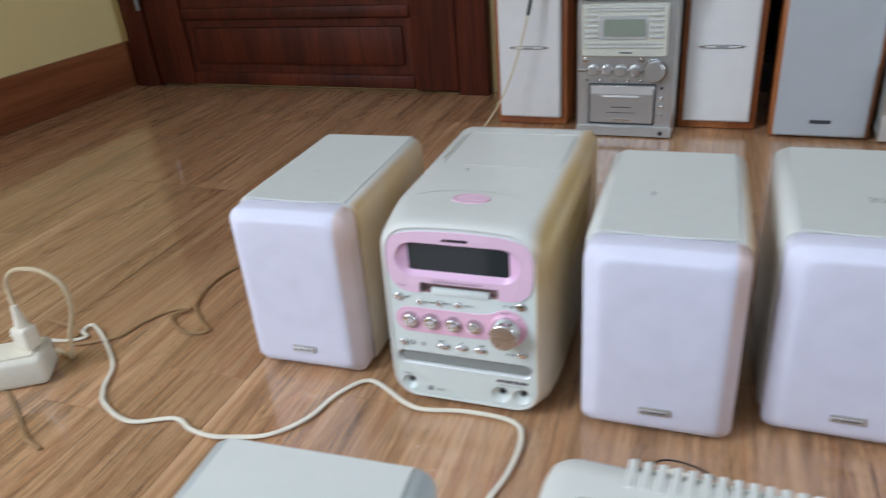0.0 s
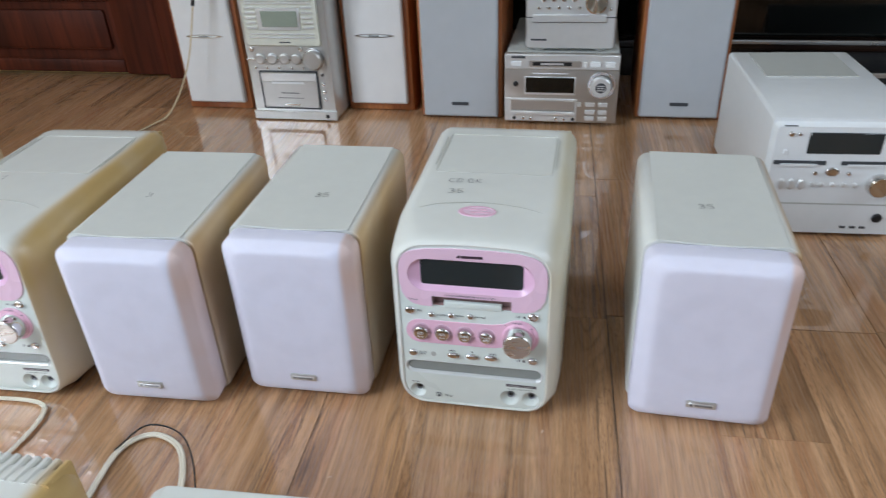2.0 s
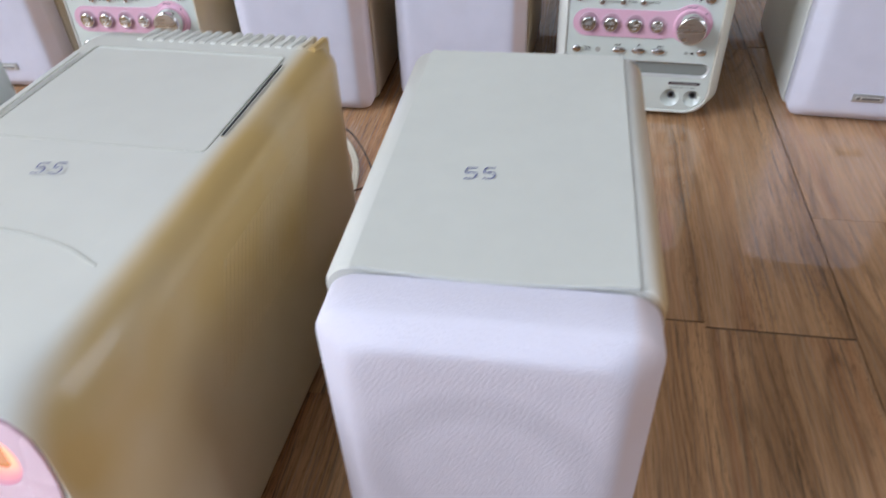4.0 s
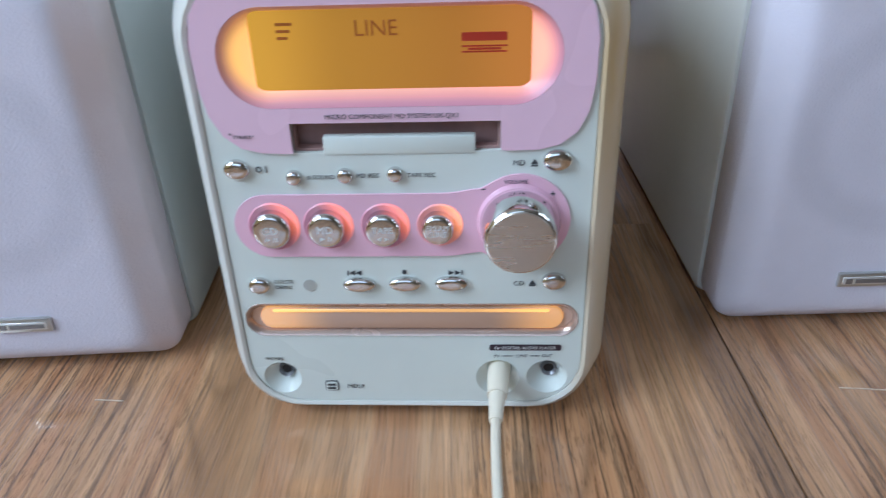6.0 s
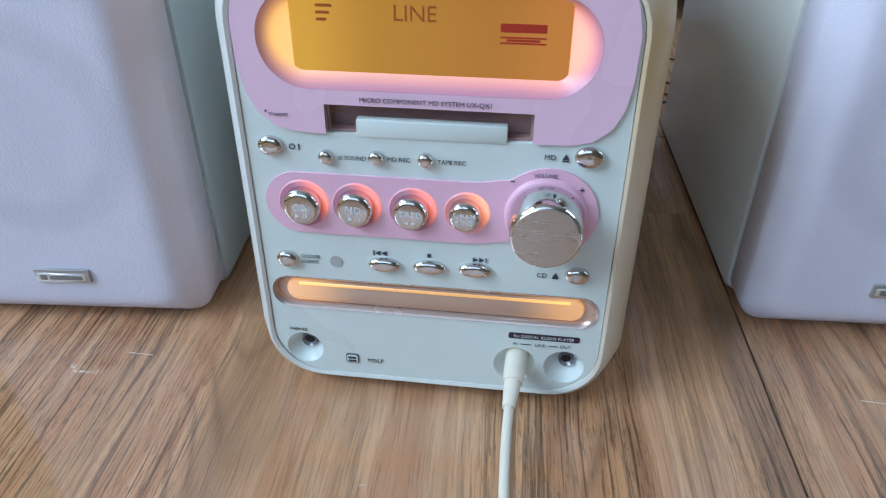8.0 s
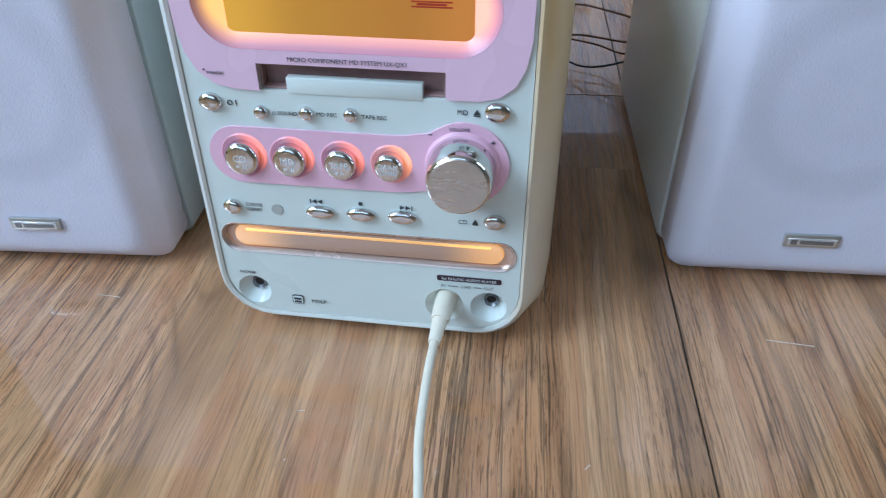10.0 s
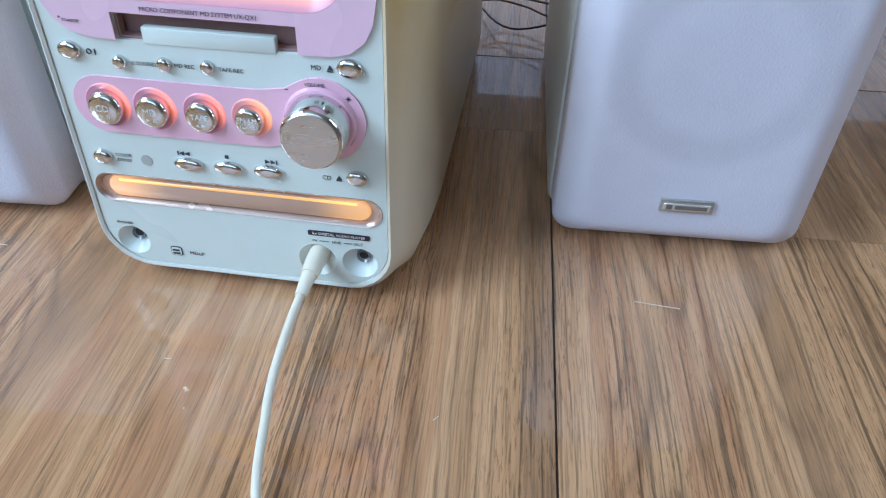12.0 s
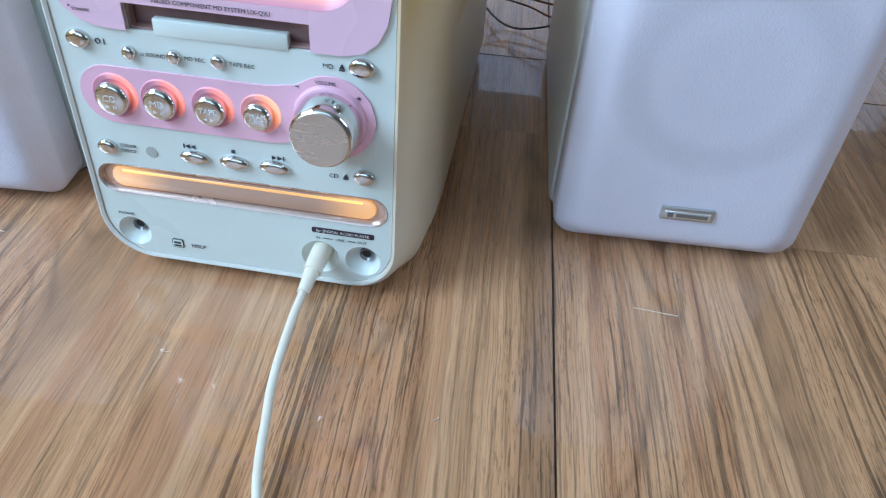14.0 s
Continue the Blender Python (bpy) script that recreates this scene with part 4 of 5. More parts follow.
    # printed words and signs
    for wd, x, z, s in (("\u03b1 SOUND", -0.0340, 0.1092, 0.0023), ("MD REC", -0.0163, 0.1096, 0.0023), ("TAPE REC", 0.0016, 0.1096, 0.0023), ("COLOR", -0.0520, 0.0664, 0.0022), ("/DEMO", -0.0520, 0.0640, 0.0022)):
        lettering(u, wd, x, z, s, INK, align="LEFT")
    lettering(u, "MD", 0.0405, 0.1137, 0.0028, INK)
    triangle(u, 0.0458, 0.1140, 0.0012, "u", INK)
    bar(u, 0.0446, 0.0470, 0.1124, 0.1128, INK)
    lettering(u, "CD", 0.0412, 0.0655, 0.0028, INK)
    triangle(u, 0.0463, 0.0658, 0.0012, "u", INK)
    bar(u, 0.0451, 0.0475, 0.0643, 0.0647, INK)
    part("power_sign", lean_back(plate(circle(-0.0507, 0.1124, 0.0011, n=16), [circle(-0.0507, 0.1124, 0.0008, n=16)], -0.0004, 0)), INK, u, smooth=False)
    bar(u, -0.0483, -0.0480, 0.1112, 0.1136, INK)
    bar(u, -0.0024, -0.0008, 0.0698, 0.0714, INK)
    for a, way in ((-0.0214, "l"), (-0.0190, "l"), (0.0160, "r"), (0.0184, "r")):
        triangle(u, a, 0.0702, 0.0010, way, INK)
    bar(u, -0.0232, -0.0228, 0.0692, 0.0712, INK)
    bar(u, 0.0198, 0.0202, 0.0692, 0.0712, INK)
    part("sensor_window", lean_back(plate(circle(-0.0382, 0.0648, 0.0025, n=18), [], -0.0003, 0.0002)), GREY_TOP, u)
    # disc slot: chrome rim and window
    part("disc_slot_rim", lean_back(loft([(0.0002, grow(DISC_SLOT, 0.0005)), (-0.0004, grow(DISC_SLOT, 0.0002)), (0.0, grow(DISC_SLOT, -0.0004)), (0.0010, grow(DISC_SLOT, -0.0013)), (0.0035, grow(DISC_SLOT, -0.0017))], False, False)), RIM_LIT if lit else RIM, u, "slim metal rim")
    part("disc_window", lean_back(plate(grow(DISC_SLOT, -0.0014), [], 0.0026, 0.0034)), WINDOW_ON if lit else WINDOW_OFF, u, "amber glowing disc slot window" if lit else "grey disc slot window")
    if lit:
        part("light_guide", lean_back(loft([(0.0024, stadium(-0.0604, 0.0589, 0.0438, 0.0541)), (0.0014, stadium(-0.0600, 0.0585, 0.0441, 0.0538)), (0.0011, stadium(-0.0594, 0.0579, 0.0446, 0.0533))])), DISC_GLOW, u, "amber glowing light guide behind clear plastic")
        part("light_bar", lean_back(box(-0.0548, 0.0533, 0.0007, 0.0016, 0.0517, 0.0532, 0.0004, 1)), LIGHT_BAR, u, "thin amber light bar")
    # sockets
    for x, z, r in JACKS:
        cup = part("socket_cup", lean_back(loft([(0.0, circle(x, z, r)), (0.0006, circle(x, z, r - 0.0006)), (0.0042, circle(x + 0.001, z + 0.0015, r * 0.52)), (0.0046, circle(x + 0.001, z + 0.0015, 0.0032))], False, False)), FACE, u)
        part("socket_ring", lean_back(loft([(0.0044, circle(x + 0.001, z + 0.0015, 0.0034, n=18)), (0.0026, circle(x + 0.001, z + 0.0015, 0.0030, n=18)), (0.0044, circle(x + 0.001, z + 0.0015, 0.0018, n=18))], False, False)), GREY_INK, cup)
        part("socket_hole", lean_back(plate(circle(x + 0.001, z + 0.0015, 0.0030, n=18), [], 0.0040, 0.0046)), BLACK, cup)
    lettering(u, "PHONES", -0.0570, 0.0300, 0.0020, INK)
    bar(u, 0.0302, 0.0584, 0.0345, 0.0372, INK_DARK, y=-0.0003, name="printed_band", r=0.0008)
    lettering(u, "for DIGITAL AUDIO PLAYER", 0.0443, 0.03585, 0.00195, INK_LIGHT, y=-0.0005)
    lettering(u, "IN", 0.0330, 0.0318, 0.0020, INK)
    lettering(u, "LINE", 0.0430, 0.0319, 0.0020, INK)
    lettering(u, "OUT", 0.0530, 0.0320, 0.0020, INK)
    bar(u, 0.0352, 0.0395, 0.0317, 0.0319, INK)
    bar(u, 0.0465, 0.0500, 0.0318, 0.0320, INK)
    bar(u, -0.0375, -0.0320, 0.0140, 0.0190, INK, name="format_mark")
    bar(u, -0.0371, -0.0324, 0.0144, 0.0186, FACE, y=-0.0006, name="format_mark")
    for zz in (0.0154, 0.0171):
        bar(u, -0.0365, -0.0331, zz - 0.0004, zz + 0.0006, INK, y=-0.0008, name="format_mark")
    lettering(u, "MDLP", -0.0248, 0.0162, 0.0028, INK)
    for text, x, y, s, pen, turn in marks:
        handwriting(u, text, x, y, 0.1846, s, pen, turn)
    return u


micro_system(pose(0, 0, 0), True, PEARL, "lit pink and pearl white micro stereo with a cord plugged in",
             [("55", -0.010, 0.121, 0.0085, PEN_BLUE, 8), ("CD", -0.046, 0.0895, 0.0075, PEN_BLUE, 4), ("OK", -0.020, 0.0905, 0.0075, PEN_BLUE, 4),
              ("MD", -0.047, 0.0785, 0.0070, PEN_BLACK, 3), ("OK", -0.024, 0.0795, 0.0070, PEN_BLACK, 3)])
micro_system(pose(-0.2142, 0.4988, 0, 0, 0, 2.47), False, PEARL, "switched-off pink and pearl white micro stereo, yellowed with age", [("7", -0.030, 0.128, 0.008, PEN_BLACK, 20)])
micro_system(pose(0.2693, 0.5446, 0, 0, 0, -0.2), False, PEARL_CLEAN, "switched-off pink and white micro stereo with pen marks on its roof",
             [("CD", -0.042, 0.124, 0.0085, PEN_BLACK, 3), ("OK", -0.023, 0.1245, 0.0085, PEN_BLACK, 3), ("35", -0.038, 0.101, 0.0085, PEN_BLACK, 3)])


def small_speaker(m, label, mark=None, pen=None, at=(0, 0.1), lift=0.0050, worn=False, shell=CABINET):
    s = empty("bookshelf_speaker", m, label, "speaker", "pink-fronted bookshelf speakers")
    o = lambda d, zt=0.1795: rrect(-0.0645 + d, 0.0645 - d, 0.0010 + d, zt - d, (0.008, 0.0115), 6)
    part("cabinet", loft([(0.0325, o(0.001)), (0.035, o(0.0)), (0.218, o(0.0)), (0.222, o(0.0015)), (0.2235, o(0.004))]), shell, s)
    part("front_frame", loft([(0.0335, o(0.0040, 0.1775)), (0.0300, o(0.0040, 0.1775))], True, True), shell, s)
    lip = [(-0.0530, 0.2195), (0.0530, 0.2195)] + [(0.0530 - 0.0106 * k, 0.0318 - 0.0028 * math.sin(math.pi * k / 10)) for k in range(11)]
    part("top_panel", move(plate(lip, [], 0.0, 0.0016), flat_on(0.1806)), TOP_PANEL, s)
    g = lambda d: rrect(-0.0626 + d, 0.0626 - d, 0.0012 + 0.8 * d, 0.1788 - 0.55 * d, (0.0105, 0.0125), 6, arch=0.0015)
    part("grille", loft([(0.0308, g(0.0006)), (0.0300, g(0.0)), (0.0128, g(0.0)), (0.0112, g(0.0006)), (0.0098, g(0.0018)), (0.0038, g(0.0086)), (0.0020, g(0.0110)), (0.0009, g(0.0132)), (0.0003, g(0.0158)), (0.0, g(0.0200)), (0.0001, g(0.032))]), WORN_CLOTH if worn else CLOTH, s, "lavender pink cloth grille")
    badge = part("badge", box(-0.0130, 0.0130, -0.0016, 0.0008, 0.0205 + lift, 0.0277 + lift, 0.0007), SILVER, s, "small chrome badge")
    part("badge_inlay", box(-0.0112, 0.0112, -0.0020, -0.0014, 0.0220 + lift, 0.0259 + lift, 0.0002, 1), SILVER_PALE, badge)
    part("badge_mark", box(-0.0098, -0.0070, -0.0023, -0.0019, 0.0226 + lift, 0.0252 + lift), GREY_INK, badge)
    part("badge_mark", box(-0.0055, 0.0098, -0.0023, -0.0019, 0.0229 + lift, 0.0249 + lift), GREY_INK, badge)
    for x in (-0.045, 0.045):
        for y in (0.04, 0.19):
            part("foot", move(loft([(0, circle(0, 0, 0.006, n=12)), (0.003, circle(0, 0, 0.0065, n=12))]), Matrix.Translation((x, y, 0)) @ Matrix.Rotation(radians(90), 4, "X")), BLACK, s)
    if mark:
        handwriting(s, mark, at[0], at[1], 0.1811, 0.0085, pen, 4)
    return s


small_speaker(pose(0.2020, 0.0600, 0, 0, 0, 2.8), "pale speaker with lavender grille and blue pen mark", "55", PEN_BLUE, (-0.018, 0.092), 0.0055, True)
small_speaker(pose(-0.1770, 0.0255, 0, 0, 0, 4.7), "pale speaker with lavender grille and worn front beside the lit stereo", worn=True, shell=CABINET_GREY)
small_speaker(pose(-0.3904, 0.5070, 0, 0, 0, 3.7), "pale aged speaker with lavender grille at the row's end", ".", PEN_BLACK, (-0.012, 0.100))
small_speaker(pose(-0.0470, 0.5055, 0, 0, 0, 2.6), "pale aged speaker with lavender grille and tan side", "3", PEN_BLACK, (-0.020, 0.106))
small_speaker(pose(0.1006, 0.5375, 0, 0, 0, 1.3), "pale aged speaker with lavender grille and pen marks", "35", PEN_BLACK, (0.002, 0.092))
small_speaker(pose(0.4760, 0.5525, 0, 0, 0, -1.0), "pale speaker with pinkish grille standing apart", "35", PEN_BLACK, (-0.014, 0.092))

# ---- cords ----


def cord(name, pts, r, mat, label, twin=0.0, category="cord"):
    ob = part(name, tube(pts, r, twin=twin), mat, None)
    return tagged(ob, label, category)


audio = empty("audio_cable", pose(0, 0, 0), "white audio cord plugged into the lit stereo's front socket", "cord")
part("plug", taper([(0.0345, 0.0050, 0.0240), (0.0338, -0.0020, 0.0232), (0.0331, -0.0110, 0.0219)], (0.0046, 0.0045, 0.0040)), WHITE_CORD, audio, "white moulded plug")
part("plug_sleeve", taper([(0.0331, -0.0108, 0.0220), (0.0327, -0.0165, 0.0210), (0.0323, -0.0225, 0.0198)], (0.0034, 0.0030, 0.0026)), WHITE_CORD, audio)
part("cable", tube([(0.0324, -0.0210, 0.0201), (0.0322, -0.0350, 0.0190), (0.0325, -0.0510, 0.0170), (0.0332, -0.0650, 0.0145), (0.0350, -0.0785, 0.0115), (0.0420, -0.1115, 0.0060), (0.062, -0.150, 0.0025), (0.09, -0.21, 0.0021), (0.10, -0.32, 0.0021), (0.14, -0.60, 0.0021)], 0.0019, n=12), WHITE_CORD, audio)

cord("mains_lead", [(-0.160, 0.395, 0.003), (-0.153, 0.429, 0.003), (-0.1535, 0.470, 0.003), (-0.168, 0.489, 0.003), (-0.212, 0.490, 0.003), (-0.250, 0.482, 0.003), (-0.272, 0.486, 0.003), (-0.3185, 0.5075, 0.003), (-0.341, 0.481, 0.003), (-0.352, 0.440, 0.003), (-0.375, 0.410, 0.003), (-0.405, 0.398, 0.003), (-0.425, 0.390, 0.006), (-0.452, 0.395, 0.003), (-0.478, 0.403, 0.003), (-0.5187, 0.387, 0.003), (-0.562, 0.400, 0.003), (-0.585, 0.4215, 0.003), (-0.605, 0.455, 0.003), (-0.650, 0.490, 0.003), (-0.690, 0.512, 0.004), (-0.694, 0.500, 0.003), (-0.680, 0.490, 0.003), (-0.705, 0.476, 0.003), (-0.76, 0.46, 0.012)],
     0.0013, WHITE_CORD, "white flat power cord winding over the floor", twin=0.0011)
cord("speaker_wire", [(-0.52, 0.74, 0.002), (-0.575, 0.715, 0.002), (-0.604, 0.682, 0.002), (-0.612, 0.641, 0.002), (-0.600, 0.590, 0.002), (-0.572, 0.560, 0.002), (-0.545, 0.540, 0.002), (-0.571, 0.531, 0.002), (-0.607, 0.552, 0.003), (-0.598, 0.574, 0.004), (-0.621, 0.564, 0.002), (-0.636, 0.533, 0.002), (-0.645, 0.500, 0.002), (-0.690, 0.474, 0.002), (-0.700, 0.500, 0.002), (-0.76, 0.51, 0.002)],
     0.0011, TWIST_CORD, "thin twisted brown speaker wire on the floor", twin=0.0011)
cord("speaker_wire", [(-0.720, 0.372, 0.002), (-0.690, 0.387, 0.002), (-0.663, 0.376, 0.002), (-0.630, 0.357, 0.002), (-0.602, 0.340, 0.002), (-0.575, 0.332, 0.002)],
     0.0010, TWIST_CORD, "short end of thin brown wire beside the power strip", twin=0.0010)
cord("speaker_wire", [(0.04, 0.285, 0.060), (0.060, 0.335, 0.035), (0.074, 0.363, 0.030), (0.093, 0.384, 0.030), (0.127, 0.365, 0.030), (0.150, 0.330, 0.035), (0.175, 0.291, 0.05)], 0.0009, BROWN_CORD, "thin brown speaker wire behind the lit stereo")
cord("speaker_wire", [(0.04, 0.285, 0.045), (0.062, 0.318, 0.025), (0.078, 0.331, 0.020), (0.096, 0.340, 0.020), (0.130, 0.329, 0.020), (0.150, 0.315, 0.025), (0.178, 0.290, 0.045)], 0.0009, BROWN_CORD, "thin brown speaker wire looping to the speaker")
cord("speaker_wire", [(0.045, 0.285, 0.040), (0.070, 0.322, 0.022), (0.088, 0.330, 0.020), (0.110, 0.320, 0.020), (0.131, 0.304, 0.020), (0.155, 0.296, 0.030), (0.182, 0.289, 0.042)], 0.0008, BROWN_CORD, "thin brown speaker wire hanging in a bow")
cord("mains_lead", [(-0.020, 0.286, 0.030), (-0.036, 0.340, 0.006), (-0.048, 0.400, 0.003), (-0.050, 0.445, 0.003), (-0.030, 0.466, 0.003), (0.000, 0.458, 0.003), (0.020, 0.433, 0.003), (0.034, 0.395, 0.003), (0.040, 0.345, 0.004), (0.036, 0.288, 0.020)], 0.0016, WHITE_CORD, "white power cord looping behind the lit stereo", twin=0.0013)
cord("speaker_wire", [(-0.052, 0.440, 0.006), (-0.036, 0.470, 0.010), (0.000, 0.466, 0.010), (0.028, 0.438, 0.006), (0.060, 0.380, 0.004), (0.10, 0.30, 0.01), (0.16, 0.291, 0.03)], 0.0008, BLACK, "thin black wire looping over the white cord")
cord("audio_lead", [(-0.350, 1.300, 0.31), (-0.358, 1.295, 0.26), (-0.366, 1.290, 0.215), (-0.392, 1.285, 0.125), (-0.420, 1.275, 0.060), (-0.452, 1.262, 0.012), (-0.470, 1.235, 0.003), (-0.485, 1.18, 0.002)], 0.0016, BEIGE_CORD, "beige lead hanging in front of a white speaker")
cord("audio_lead_end", [(-0.354, 1.2975, 0.285), (-0.3595, 1.294, 0.250), (-0.366, 1.290, 0.215)], 0.0032, BLACK, "black sleeve of the hanging lead")

# power strip
strip = empty("power_strip", pose(-0.701, 0.406, 0, 0, 0, 35), "cream power strip with a plug in it", "power strip")
part("strip_body", box(-0.26, 0.045, -0.024, 0.024, 0.0005, 0.034, 0.006, 3), STRIP_WHITE, strip)
part("strip_top", box(-0.25, 0.036, -0.018, 0.018, 0.0335, 0.036, 0.001, 1), WHITE_CORD, strip)
for x in (-0.20, -0.14, -0.08, -0.02):
    for y in (-0.006, 0.006):
        part("socket_slit", box(x - 0.006, x + 0.006, y - 0.001, y + 0.001, 0.0352, 0.0364), BLACK, strip)
plug = empty("power_plug", pose(-0.676, 0.4235, 0.0362), "white plug standing in the power strip", "plug")
part("plug_body", box(-0.011, 0.011, -0.009, 0.009, 0, 0.026, 0.004, 3), WHITE_CORD, plug)
part("plug_neck", move(loft([(0, circle(0, 0, 0.007, n=14)), (0.018, circle(0, 0, 0.0042, n=14)), (0.026, circle(0, 0, 0.0032, n=14))]), Matrix.Translation((0, 0, 0.025)) @ Matrix.Rotation(radians(90), 4, "X")), WHITE_CORD, plug)
part("plug_cable", tube([(0, 0, 0.046), (-0.006, 0.004, 0.062), (-0.004, 0.006, 0.078), (0.012, 0.008, 0.090), (0.044, 0.010, 0.092), (0.066, 0.012, 0.078), (0.064, 0.014, 0.048), (0.040, 0.020, 0.010), (0.022, 0.026, -0.026), (0.0, 0.034, -0.0335), (-0.08, 0.05, -0.0335)], 0.0024), BEIGE_CORD, plug)

# crumbs and scratches on the floor
debris = bmesh.new()
for dx, dy, dl, da in ((0.191, 0.0183, 0.021, -4), (-0.138, 0.008, 0.013, -3), (-0.348, 0.470, 0.012, 15), (-0.336, 0.474, 0.006, -30), (-0.238, 0.438, 0.004, 60), (-0.215, 0.415, 0.004, 10),
                       (0.336, 0.527, 0.004, 70), (0.315, 0.434, 0.003, 20), (0.098, -0.062, 0.003, 50), (-0.02, -0.05, 0.003, 10), (0.155, 0.445, 0.003, 40), (0.02, 0.02, 0.002, 10)):
    b2 = box(-dl / 2, dl / 2, -0.00022, 0.00022, 0.0, 0.0003)
    move(b2, pose(dx, dy, 0.0001, 0, 0, da))
    tmp_me = bpy.data.meshes.new("crumb")
    b2.to_mesh(tmp_me)
    b2.free()
    debris.from_mesh(tmp_me)
    bpy.data.meshes.remove(tmp_me)
tagged(part("floor_debris", debris, CRUMB, None, smooth=False), "small pale crumbs and threads lying on the floor", "debris", kind="stuff")

# ---- far row ----


def wooden_speaker(name, x0, x1, y, h, depth, cloth, label, style):
    s = empty(name, pose((x0 + x1) / 2, y, 0), label, "speaker", "speakers in the far row")
    w = (x1 - x0) / 2
    part("cabinet", box(-w, w, 0.006, depth, 0.001, h, 0.003), SPEAKER_WOOD, s)
    gx = w - (0.010 if style == "oval" else 0.007)
    part("grille", loft([(0.0058, rrect(-gx, gx, 0.017 if style == "oval" else 0.006, h - 0.008, 0.003, 3)), (-0.003, rrect(-gx, gx, 0.017 if style == "oval" else 0.006, h - 0.008, 0.003, 3)),
                         (-0.006, rrect(-gx + 0.003, gx - 0.003, 0.020 if style == "oval" else 0.009, h - 0.011, 0.003, 3))][::-1]), cloth, s)
    if style == "oval":
        b = part("badge", loft([(-0.0055, circle(0, h * 0.6, 0.040, 0.0042, 32)), (-0.0080, circle(0, h * 0.6, 0.037, 0.0030, 32))]), CHROME, s, "slim oval chrome badge")
        part("badge_inlay", loft([(-0.0078, circle(0, h * 0.6, 0.030, 0.0022, 32)), (-0.0084, circle(0, h * 0.6, 0.028, 0.0016, 32))]), WHITE_BOX, b)
        part("badge_print", box(-0.010, 0.010, -0.0090, -0.0083, h * 0.6 - 0.0008, h * 0.6 + 0.0008), INK, b)
    else:
        part("badge", box(-0.016, 0.016, -0.0072, -0.0058, 0.029, 0.035), INK, s, "dark brand plate")
    return s


wooden_speaker("wooden_speaker", -0.444, -0.306, 1.330, 0.250, 0.19, WHITE_CLOTH, "wooden speaker with white cloth front and oval badge", "oval")
wooden_speaker("wooden_speaker", -0.104, 0.028, 1.345, 0.250, 0.19, WHITE_CLOTH, "wooden speaker with white cloth front and oval badge", "oval")
wooden_speaker("wooden_speaker", 0.050, 0.204, 1.318, 0.262, 0.2, GREY_CLOTH, "cherry wood speaker with blue-grey cloth front", "plate")
wooden_speaker("wooden_speaker", 0.448, 0.600, 1.342, 0.262, 0.2, GREY_CLOTH, "cherry wood speaker with blue-grey cloth front", "plate")


def round_btn(parent, x, z, r, y, mat=CHROME, h=0.003, name="button", rz=None):
    return part(name, dome(x, z, r, rz or r, h, y, n=18, steps=3, flat=0.6), mat, parent)


def flat_btn(parent, x0, x1, z0, z1, y, mat, name="button", d=0.0025):
    return part(name, box(x0, x1, y - d, y + 0.001, z0, z1, 0.0006, 1), mat, parent)


